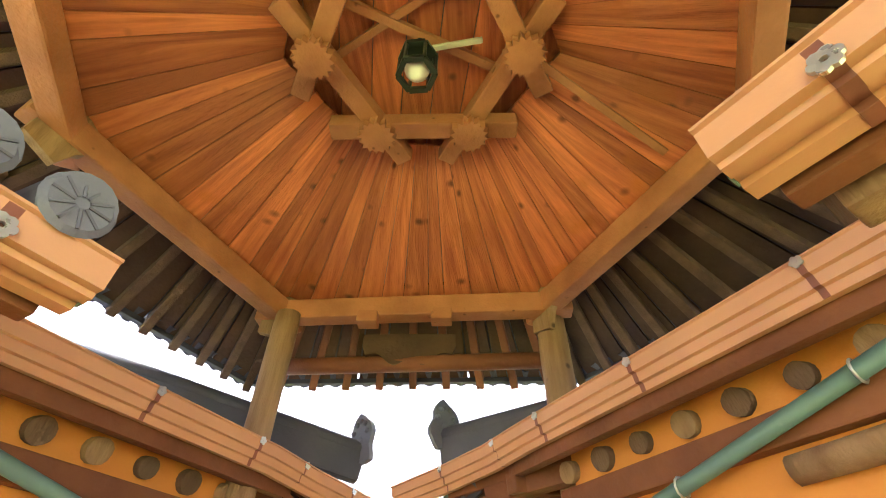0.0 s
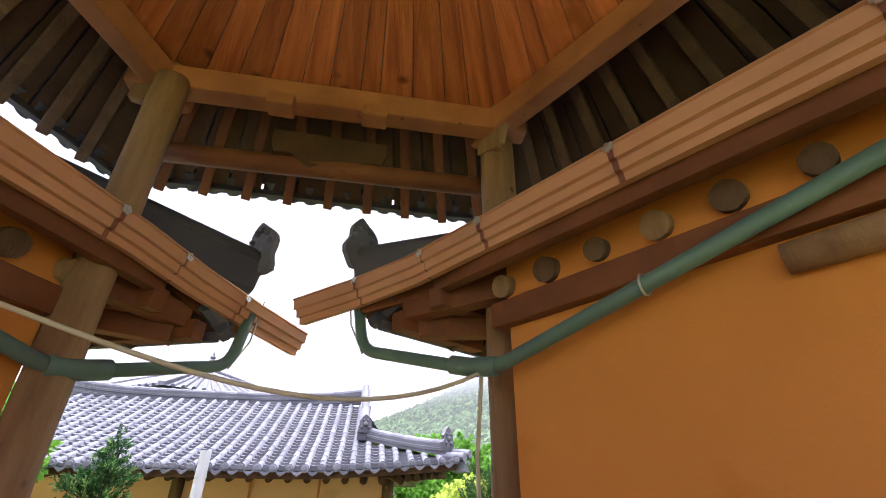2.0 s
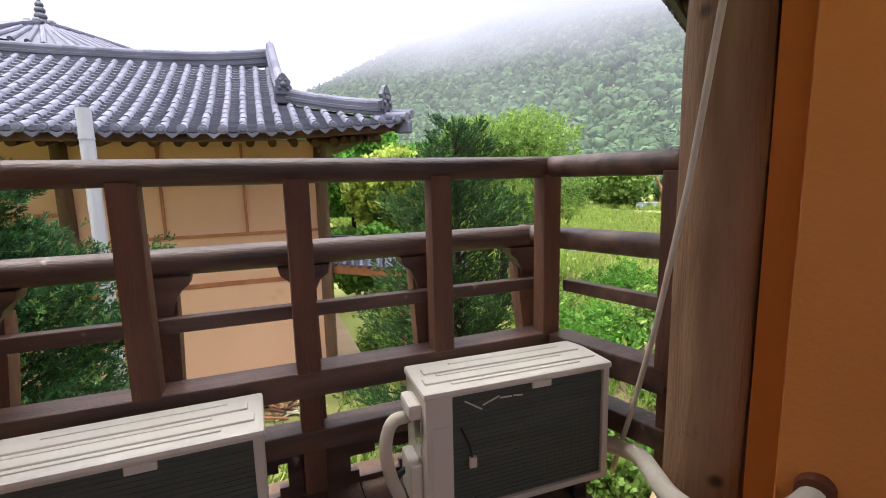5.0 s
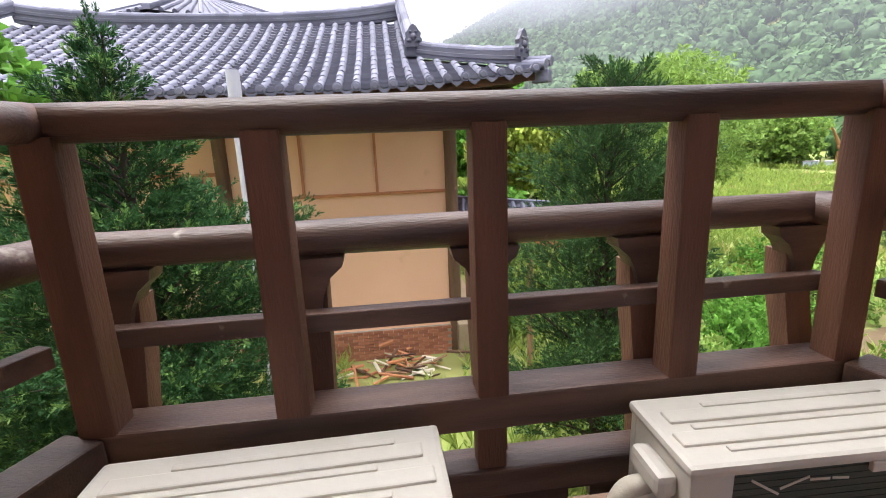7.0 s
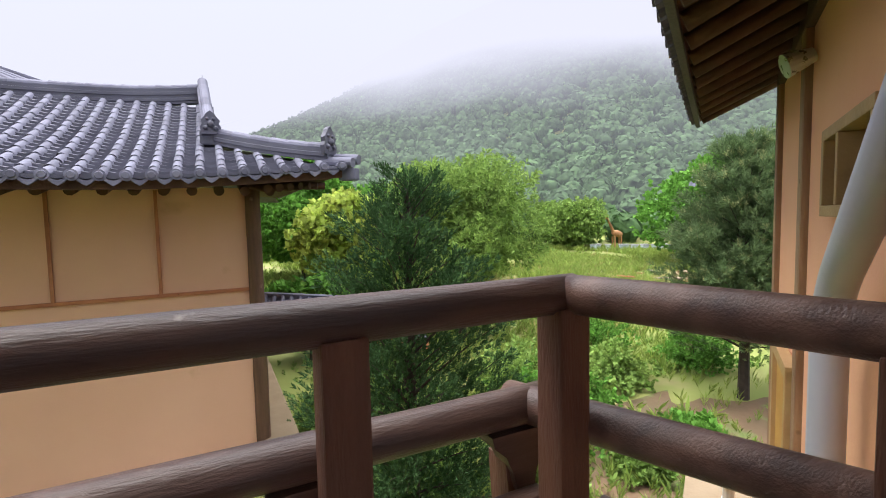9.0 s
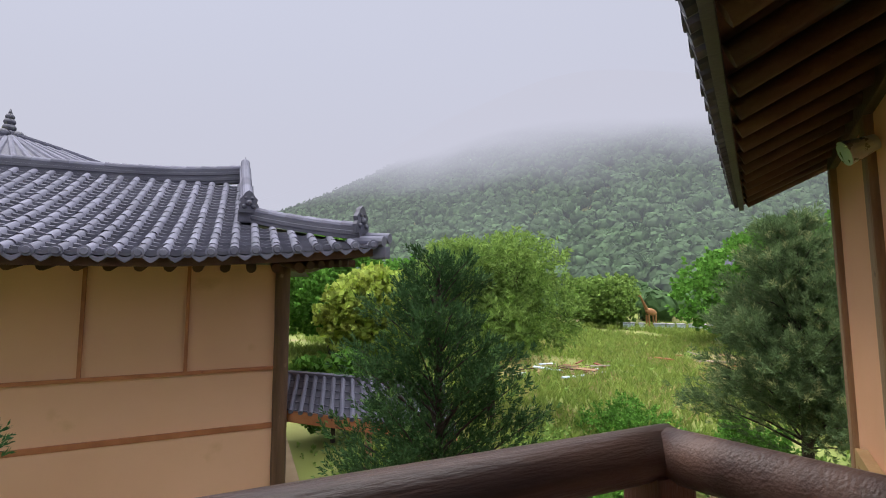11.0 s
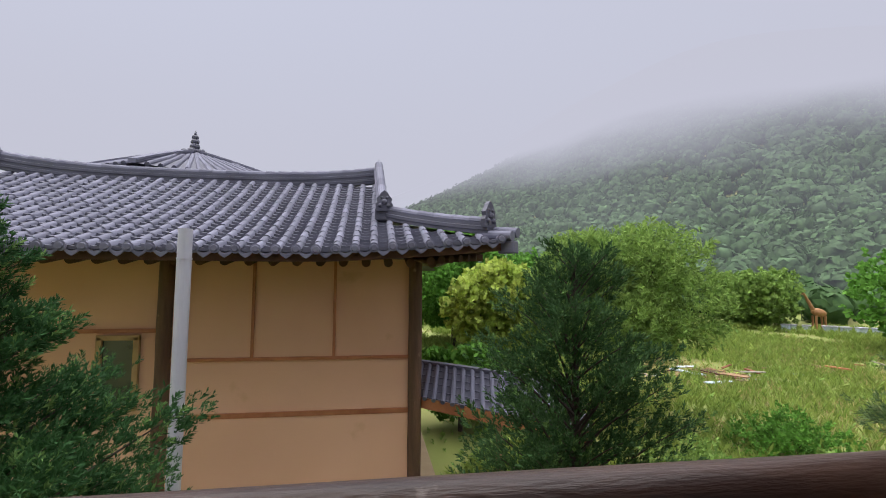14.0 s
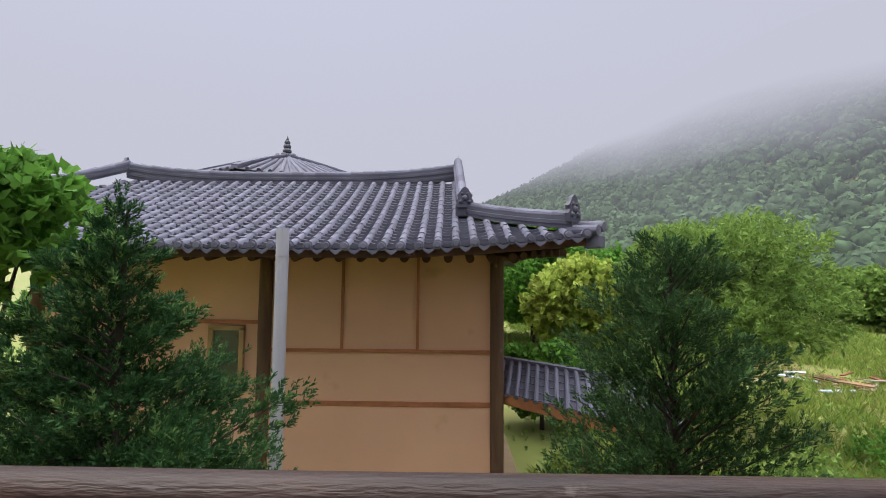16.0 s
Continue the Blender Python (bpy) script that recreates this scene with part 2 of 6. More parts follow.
def thing(name, at, label, category, group="", kind=""):
    ob = new(name)
    ob.matrix_basis = at if isinstance(at, Matrix) else Matrix.Translation(at)
    bpy.context.view_layer.update()
    return tagged(ob, label, category, group, kind)


def one(name, fn, material, parent, label="", smooth=False):
    bm = bmesh.new()
    fn(bm)
    return part(name, bm, material, parent, label, smooth)


def tube(bm, pts, r, seg=10):
    """A bent pipe through points."""
    pts = [Vector(p) for p in pts]
    rows = []
    x = None
    for i, p in enumerate(pts):
        d = (pts[min(i + 1, len(pts) - 1)] - pts[max(i - 1, 0)]).normalized()
        x = (x or d.orthogonal()).normalized()
        x = (x - d * x.dot(d)).normalized()
        y = d.cross(x)
        rows.append([bm.verts.new(p + r * (math.cos(2 * math.pi * k / seg) * x + math.sin(2 * math.pi * k / seg) * y)) for k in range(seg)])
    for a, b in zip(rows, rows[1:]):
        for k in range(seg):
            f = bm.faces.new((a[k], a[(k + 1) % seg], b[(k + 1) % seg], b[k]))
            f.smooth = True
    bm.faces.new(rows[0])
    bm.faces.new(rows[-1])


def bend(pts, n=6):
    """Rounds the corners of a polyline."""
    pts = [Vector(p) for p in pts]
    out = [pts[0]]
    for a, b, c in zip(pts, pts[1:], pts[2:]):
        p, q = b + (a - b) * min(0.45, 0.12 / max((a - b).length, 0.01)), b + (c - b) * min(0.45, 0.12 / max((c - b).length, 0.01))
        for i in range(n + 1):
            t = i / n
            out.append((1 - t) ** 2 * p + 2 * t * (1 - t) * b + t * t * q)
    return out + [pts[-1]]


def scatter(name, centres, dirs, sizes, tv, tf, material, parent=None, label="", category="", kind="stuff", rng=None):
    """Many copies of a small template, each turned to its own direction, in one mesh."""
    rng = rng or np.random.default_rng(3)
    n, k = len(centres), len(tv)
    d = dirs / np.linalg.norm(dirs, axis=1, keepdims=True)
    r = rng.normal(size=(n, 3))
    x = np.cross(d, r)
    x /= np.linalg.norm(x, axis=1, keepdims=True)
    y = np.cross(d, x)
    v = centres[:, None] + sizes[:, None, None] * (tv[None, :, 0:1] * x[:, None] + tv[None, :, 1:2] * y[:, None] + tv[None, :, 2:3] * d[:, None])
    f = (np.arange(n)[:, None, None] * k + tf[None]).reshape(-1, tf.shape[1])
    me = bpy.data.meshes.new(name)
    me.vertices.add(n * k)
    me.vertices.foreach_set("co", v.reshape(-1).astype(np.float32))
    me.loops.add(f.size)
    me.loops.foreach_set("vertex_index", f.reshape(-1).astype(np.int32))
    me.polygons.add(len(f))
    me.polygons.foreach_set("loop_start", (np.arange(len(f)) * tf.shape[1]).astype(np.int32))
    me.update(calc_edges=True)
    me.materials.append(material)
    ob = tagged(new(name, me), label, category, "", kind if parent is None else "")
    if parent is not None:
        ob.parent = parent
        ob.matrix_parent_inverse = parent.matrix_world.inverted()
    return ob


def kites(n, rng, spread=0.5, length=1.0, width=0.22):
    """A spray of n narrow leaves fanned round the z axis: points and four-sided faces."""
    v, f = [], []
    for i in range(n):
        z = rng.uniform(0, 0.75)
        a = rng.uniform(0, 2 * math.pi)
        out = Vector((math.cos(a) * spread, math.sin(a) * spread, 1 - 0.5 * spread)).normalized()
        side = out.cross(Vector((rng.normal(), rng.normal(), rng.normal()))).normalized() * width * 0.5
        p = Vector((0, 0, z))
        ln = length * rng.uniform(0.35, 0.6)
        k = len(v)
        v += [p, p + out * ln * 0.5 + side, p + out * ln, p + out * ln * 0.5 - side]
        f.append((k, k + 1, k + 2, k + 3))
    return np.array([tuple(q) for q in v]), np.array(f)


# ---- plan ----
GROUND_Z = -3.2
PL, PR, R2, R3, L3, L2 = (Vector(p) for p in ((-1.70, 3.37, 0), (0.66, 3.40, 0), (1.70, 1.60, 0), (1.0, -0.5, 0), (-1.44, -0.55, 0), (-2.36, 1.40, 0)))
HEX = [PL, PR, R2, R3, L3, L2]
HUB = Vector((-0.235, 1.28, 0))
RAIL_Y, RAIL_Z = 4.25, 1.322
RAIL_L, RAIL_R = Vector((-1.605, RAIL_Y, 0)), Vector((0.51, RAIL_Y, 0))


# ---- ground, hill, fog ----
def rise(x, y):
    """The meadow climbs gently away from the tower."""
    return 0.04 * min(30.0, max(0.0, math.hypot(x, y) - 14.0))


def gz(x, y):
    return GROUND_Z + rise(x, y)


def hill(x, y):
    r = math.hypot(x, y)
    b = math.degrees(math.atan2(x, y))
    top = 104 * math.exp(-((b - 41) / 35) ** 2) + 18 * math.exp(-((b + 40) / 40) ** 2)
    s = min(1.0, max(0.0, (r - 48) / 220))
    h = top * s * s * (3 - 2 * s)
    return gz(x, y) + h + 0.05 * noise.noise(Vector((x * 0.6, y * 0.6, 0))) + (0.02 * h) * noise.noise(Vector((x * 0.03, y * 0.03, 5)))


bm = bmesh.new()
radii = [0] + [1.5 * 1.13 ** i for i in range(62)]
rings = []
for r in radii[1:]:
    rings.append([bm.verts.new((r * math.sin(a), r * math.cos(a), hill(r * math.sin(a), r * math.cos(a)))) for a in (2 * math.pi * k / 96 for k in range(96))])
c = bm.verts.new((0, 0, GROUND_Z))
for k in range(96):
    bm.faces.new((c, rings[0][k], rings[0][(k + 1) % 96]))
for a, b in zip(rings, rings[1:]):
    for k in range(96):
        bm.faces.new((a[k], b[k], b[(k + 1) % 96], a[(k + 1) % 96]))
ground = obj("ground", bm, GROUND, "earth and weedy meadow running out to the wooded hill", "ground", "structure", smooth=True)

rng = np.random.default_rng(11)
ico = bmesh.new()
bmesh.ops.create_icosphere(ico, subdivisions=1, radius=0.86)
iv = np.array([tuple(v.co) for v in ico.verts])
itf = np.array([[v.index for v in f.verts] for f in ico.faces])
ico.free()
n = 15000
b = np.radians(rng.uniform(-30, 96, n))
r = 56 + 230 * rng.uniform(0, 1, n) ** 0.85
cx, cy = r * np.sin(b), r * np.cos(b)
cz = np.array([hill(x, y) for x, y in zip(cx, cy)])
size = rng.uniform(1.0, 2.3, n) * (0.7 + r / 230)
cen = np.stack([cx, cy, cz + size * 0.6], 1)
up = np.stack([rng.normal(0, 0.3, n), rng.normal(0, 0.3, n), np.ones(n)], 1)
scatter("hillside_forest", cen, up, size, iv, itf, FOREST, None, "dense dark green forest covering the hill", "forest", "stuff", rng)
tv, tf = [], []
for k in range(26):
    v = Vector(rng.normal(0, 1, 3)).normalized()
    c = v * rng.uniform(0.8, 1.08)
    x = v.orthogonal().normalized() * rng.uniform(0.16, 0.34)
    y = v.cross(x).normalized() * rng.uniform(0.16, 0.34) + v * rng.uniform(-0.15, 0.15)
    tv += [tuple(c - x), tuple(c - y), tuple(c + x), tuple(c + y)]
    tf.append((4 * k, 4 * k + 1, 4 * k + 2, 4 * k + 3))
scatter("hillside_foliage", cen, up, size, np.array(tv), np.array(tf), FOREST, None, "leafy outer foliage of the hillside forest", "forest", "stuff", rng)


# Haze put into a see-through glowing sheet, its cover changing with height.
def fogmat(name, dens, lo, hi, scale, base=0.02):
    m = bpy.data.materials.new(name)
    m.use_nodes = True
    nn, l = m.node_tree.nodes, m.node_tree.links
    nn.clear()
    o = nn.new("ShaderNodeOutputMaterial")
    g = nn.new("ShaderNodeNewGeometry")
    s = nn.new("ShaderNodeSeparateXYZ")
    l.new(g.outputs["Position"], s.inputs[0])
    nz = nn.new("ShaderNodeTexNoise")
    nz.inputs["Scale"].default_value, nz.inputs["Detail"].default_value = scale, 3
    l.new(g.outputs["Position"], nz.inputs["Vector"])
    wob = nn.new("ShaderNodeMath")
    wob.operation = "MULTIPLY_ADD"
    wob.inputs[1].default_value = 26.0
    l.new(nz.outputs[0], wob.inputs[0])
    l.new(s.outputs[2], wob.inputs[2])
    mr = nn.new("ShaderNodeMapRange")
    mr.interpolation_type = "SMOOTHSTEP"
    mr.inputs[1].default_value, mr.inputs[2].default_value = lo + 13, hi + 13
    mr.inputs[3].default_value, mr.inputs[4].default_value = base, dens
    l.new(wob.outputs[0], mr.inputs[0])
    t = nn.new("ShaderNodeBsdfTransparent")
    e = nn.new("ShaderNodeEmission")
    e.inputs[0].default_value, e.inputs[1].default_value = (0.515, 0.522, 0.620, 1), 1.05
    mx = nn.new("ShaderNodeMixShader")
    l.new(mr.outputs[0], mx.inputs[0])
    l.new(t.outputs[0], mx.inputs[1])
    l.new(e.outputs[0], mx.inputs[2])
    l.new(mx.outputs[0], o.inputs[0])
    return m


# low cloud lying over the upper slopes, and a thin mist before them: glowing sheets
bm = bmesh.new()
rows = []
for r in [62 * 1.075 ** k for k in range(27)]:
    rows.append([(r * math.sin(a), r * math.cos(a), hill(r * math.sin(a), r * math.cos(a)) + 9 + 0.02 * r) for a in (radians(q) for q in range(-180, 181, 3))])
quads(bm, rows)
ob = obj("backdrop_low_cloud", bm, fogmat("low_cloud", 1.0, 20, 54, 0.018), "pale low cloud hiding the hilltop, a glowing sheet", "fog", "structure", smooth=True)
ob.visible_shadow = False
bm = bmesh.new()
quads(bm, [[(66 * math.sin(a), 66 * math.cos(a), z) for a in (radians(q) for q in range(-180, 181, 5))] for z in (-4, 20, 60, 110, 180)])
ob = obj("backdrop_mist", bm, fogmat("thin_mist", 0.30, -6, 36, 0.02, 0.07), "thin pale mist before the hill, a glowing sheet", "fog", "structure", smooth=True)
ob.visible_shadow = False


# glowing backing sheet that covers the horizon edge with haze colour
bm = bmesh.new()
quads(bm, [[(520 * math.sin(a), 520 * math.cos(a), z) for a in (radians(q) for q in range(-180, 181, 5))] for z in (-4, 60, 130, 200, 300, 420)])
ob = obj("backdrop_haze", bm, fogmat("horizon_haze", 0.0, 110, 380, 0.004, 1.0), "pale haze along the horizon, a glowing sheet", "fog", "structure", smooth=True)
ob.visible_shadow = False


# ---- deck and lower storey ----
bm = bmesh.new()
for i in range(46):
    x = -3.6 + i * 0.142
    for y0, y1 in ((-1.6, 1.45), (1.455, 4.42)):
        lim = 4.42 if -1.85 < x < 0.5 else 3.4
        y1 = min(y1, lim)
        box(bm, (0.138, y1 - y0, 0.035), Matrix.Translation((x, (y0 + y1) / 2, -0.0175)), 0.003)
floor = obj("floor", bm, DECK, "worn brown deck boards of the upper gallery", "floor", "structure")
bm = bmesh.new()
bmesh.ops.create_cone(bm, cap_ends=True, segments=6, radius1=2.5, radius2=2.5, depth=3.1, matrix=pose(-0.37, 1.4, -1.62, 0, 0, 2))
obj("wall_lower_storey", bm, CLAYOUT, "clay-plastered lower storey of the tower", "wall", "structure")

# ---- tower: posts, ring beams, rafters, plank ceiling ----
tower = thing("tower_roof_frame", (0, 0, 0), "six-sided timber roof frame with weathered posts under a tiled roof", "roof frame", kind="structure")
for i, p in enumerate(HEX):
    foot = {0: Vector((-1.60, 3.28, 0)), 1: Vector((0.68, 3.52, 0)), 2: Vector((2.05, 1.80, 0)), 5: Vector((-2.95, 1.55, 0))}.get(i, p)
    def f(bm, p=foot, i=i):
        log(bm, (p.x, p.y, 0), (p.x + 0.01, p.y, 4.05), 0.125 if i == 1 else 0.105, 16, 22, 0.12, i)
    one("post", f, POST if i != 2 else HOUSEPOST, tower)
    q = HEX[(i + 1) % 6]
    d = (q - p).normalized()
    def g(bm, p=p, q=q, d=d):
        bar(bm, p + Vector((0, 0, 4.135)) - d * 0.22, q + Vector((0, 0, 4.135)) + d * 0.22, 0.15, 0.20, 0.02)
    one("ring_beam", g, BEAM, tower)
    o = d.cross(Vector((0, 0, 1)))
    o = o if o.dot(p - HUB) > 0 else -o

    def low(bm, p=p, q=q, o=o):
        log(bm, p + o * 0.30 + Vector((0, 0, 3.76)), q + o * 0.30 + Vector((0, 0, 3.76)), 0.075, 12, 8, 0.05, 3)
    if i == 0:
        one("eave_purlin", low, FASCIA, tower)

    def brk(bm, p=p, d=d, o=o):
        prof = [(-0.16, -0.2), (-0.14, 0.16), (-0.05, 0.21), (0.05, 0.16), (0.16, 0.1), (0.17, -0.05), (0.1, -0.12), (0.05, -0.26)]
        m = Matrix((d, Vector((0, 0, 1)), d.cross(Vector((0, 0, 1))))).transposed().to_4x4()
        m.translation = p + Vector((0, 0, 4.12)) - m.to_3x3() @ Vector((0, 0, 0.03)) - o * 0.02
        extrude(bm, prof, 0.06, m)
    one("bracket", brk, POST, tower)

# cloud-shaped bracket board under the front beam
def cloud(bm):
    mid = (PL + PR) / 2
    pts = []
    for k in range(28):
        t = k / 27
        x = -0.42 + 0.84 * t
        pts.append((x, -0.17 - 0.12 * math.sin(math.pi * t) - 0.03 * math.cos(6 * math.pi * t)))
    outline = [(-0.42, 0.0), (-0.42, -0.12)] + pts[1:-1] + [(0.42, -0.12), (0.42, 0.0)]
    m = Matrix(((1, 0.05, 0), (0, 0, 1), (0.05, 0, 0))).to_4x4()
    m = Matrix.Translation(mid + Vector((-0.05, 0.28, 4.02))) @ pose(0, 0, 0, 90, 0, 3)
    extrude(bm, list(reversed(outline)), 0.05, m)
one("cloud_bracket", cloud, SHADEWOOD, tower, "dark carved cloud-shaped bracket board")
for sx in (-0.32, 0.32):
    def blk(bm, sx=sx):
        box(bm, (0.18, 0.14, 0.11), pose((PL.x + PR.x) / 2 - 0.05 + sx, 3.31, 3.99, 0, 0, 3), 0.015)
    one("bearing_block", blk, BEAM, tower)

CEIL_R, CEIL_Z, OUT_Z = 0.92, 4.75, 4.25
bm = bmesh.new()
rnd = random.Random(5)
for i in range(6):
    p, q = HEX[i], HEX[(i + 1) % 6]
    ip = HUB + (p - HUB).normalized() * CEIL_R
    iq = HUB + (q - HUB).normalized() * CEIL_R
    n = 11 if i in (0, 1, 5) else 9
    cuts = sorted([0, 1] + [(k + rnd.uniform(-0.18, 0.18)) / n for k in range(1, n)])
    for a, b in zip(cuts, cuts[1:]):
        dz = rnd.uniform(-0.006, 0.006)
        e = 0.0014
        lo = [p.lerp(q, a + e), p.lerp(q, b - e), iq.lerp(ip, 1 - b + e), iq.lerp(ip, 1 - a - e)]
        zs = [OUT_Z, OUT_Z, CEIL_Z, CEIL_Z]
        # push the outer end a little past the beam
        lo[0], lo[1] = lo[3] + (lo[0] - lo[3]) * 1.04, lo[2] + (lo[1] - lo[2]) * 1.04
        tv = [bm.verts.new((v.x, v.y, z + dz)) for v, z in zip(lo, zs)]
        uv = [bm.verts.new((v.x, v.y, z + dz + 0.03)) for v, z in zip(lo, zs)]
        bm.faces.new(tv)
        bm.faces.new(list(reversed(uv)))
        for k in range(4):
            bm.faces.new((tv[k], uv[k], uv[(k + 1) % 4], tv[(k + 1) % 4]))
for k in range(9):
    x = -0.96 + k * 0.22
    box(bm, (0.214, 2.0, 0.025), pose(HUB.x, HUB.y, CEIL_Z + 0.10, 0, 0, 12) @ Matrix.Translation((x + 0.1, 0, rnd.uniform(-0.006, 0.006))), 0.003)
uvl = bm.loops.layers.uv.new("grain")
for fc in bm.faces:
    sh_ = rnd.uniform(0, 5)
    for lp in fc.loops:
        v = lp.vert.co - HUB
        v.z = 0
        lp[uvl].uv = (v.length + sh_, math.atan2(v.y, v.x) * 1.5 + 7) if v.length > 0.6 and lp.vert.co.z < CEIL_Z + 0.07 else (lp.vert.co.y + sh_, lp.vert.co.x)
ceiling = obj("ceiling", bm, PINE, "orange pine planks fanning up to a central hexagon", "ceiling", "structure")

ring = thing("ceiling_ring", (HUB.x, HUB.y, 4.7), "crossed pine beams with toothed wooden rosettes under the ceiling hub", "roof frame", kind="structure")
GEAR = [HUB + Vector((0.645 * math.cos(radians(63.4 + 60 * k)), 0.645 * math.sin(radians(63.4 + 60 * k)), 0)) for k in range(6)]
for k in range(6):
    a, b = GEAR[k], GEAR[(k + 1) % 6]
    d = (b - a).normalized()
    def rb(bm, a=a, b=b, d=d, k=k):
        z = 4.63 + (0.03 if k % 2 else 0)
        bar(bm, a - d * 0.34 + Vector((0, 0, z)), b + d * 0.34 + Vector((0, 0, z)), 0.13, 0.13, 0.012)
    one("ring_bar", rb, BEAM, ring)
    def gear(bm, a=a, k=k):
        o = []
        for j in range(32):
            t = 2 * math.pi * j / 32
            rr = 0.135 if j % 2 else 0.105
            o.append((rr * math.cos(t), rr * math.sin(t)))
        extrude(bm, o, 0.07, Matrix.Translation((a.x, a.y, 4.49)))
    one("rosette", gear, BEAM, ring, "toothed round wooden rosette")
def spoke(bm):
    bar(bm, HUB + Vector((-0.6, -0.35, 4.77)), HUB + Vector((0.62, 0.3, 4.77)), 0.06, 0.05, 0.005)
    bar(bm, HUB + Vector((-0.62, 0.1, 4.775)), HUB + Vector((0.55, -0.5, 4.775)), 0.05, 0.04, 0.005)
one("ceiling_batten", spoke, BEAM, ring)

# conduit strip and hexagonal lantern
strip = thing("cable_strip", (HUB.x, HUB.y, 4.86), "pale wooden cable cover running to the lantern", "cable cover")
def st(bm):
    bar(bm, HUB + Vector((0.06, 0.05, 4.73)), HUB + Vector((0.40, 0.0, 4.69)), 0.035, 0.025, 0.004)
one("near_strip", st, HOSE, strip)
def st2(bm):
    bar(bm, HUB + Vector((0.70, 0.10, 4.62)), R2 + Vector((-0.35, 0.35, 4.31)), 0.05, 0.03, 0.004)
one("long_strip", st2, BEAM, strip)
lantern = thing("ceiling_lantern", (HUB.x, HUB.y, 4.3), "dark green hexagonal metal lantern with a round white bulb", "lamp")
LANT = mat("dark_green_metal", (0.03, 0.04, 0.03), None, 5, 0.4, 0.1, metal=0.3)
OPAL = mat("opal_glass", (0.75, 0.74, 0.70), (0.7, 0.7, 0.66), 5, 0.3, 0.0)
one("cap", lambda bm: bmesh.ops.create_cone(bm, cap_ends=True, segments=6, radius1=0.115, radius2=0.05, depth=0.10, matrix=Matrix.Translation(HUB + Vector((0, 0, 4.55)))), LANT, lantern)
one("stem", lambda bm: rod(bm, HUB + Vector((0, 0, 4.58)), HUB + Vector((0, 0, 4.9)), 0.02), LANT, lantern)
for k in range(6):
    a, b = radians(60 * k), radians(60 * k + 60)
    p, q = HUB + Vector((0.11 * math.cos(a), 0.11 * math.sin(a), 0)), HUB + Vector((0.11 * math.cos(b), 0.11 * math.sin(b), 0))
    for z in (4.30, 4.50):
        one("cage_bar", lambda bm: bar(bm, p + Vector((0, 0, z)), q + Vector((0, 0, z)), 0.03, 0.035, 0.003), LANT, lantern)
    one("cage_upright", lambda bm: rod(bm, p + Vector((0, 0, 4.30)), p + Vector((0, 0, 4.50)), 0.012, seg=6), LANT, lantern)
one("bulb", lambda bm: bmesh.ops.create_uvsphere(bm, u_segments=16, v_segments=10, radius=0.075, matrix=Matrix.Translation(HUB + Vector((0, 0, 4.36)))), OPAL, lantern, "round white bulb", True)

# outer eave of the tower: rafters, boards, scalloped tile edge
eave = thing("tower_eave", (0, 0, 4.0), "dark rafters and scalloped tile edge of the tower eave", "eave", kind="structure")
rc = 0
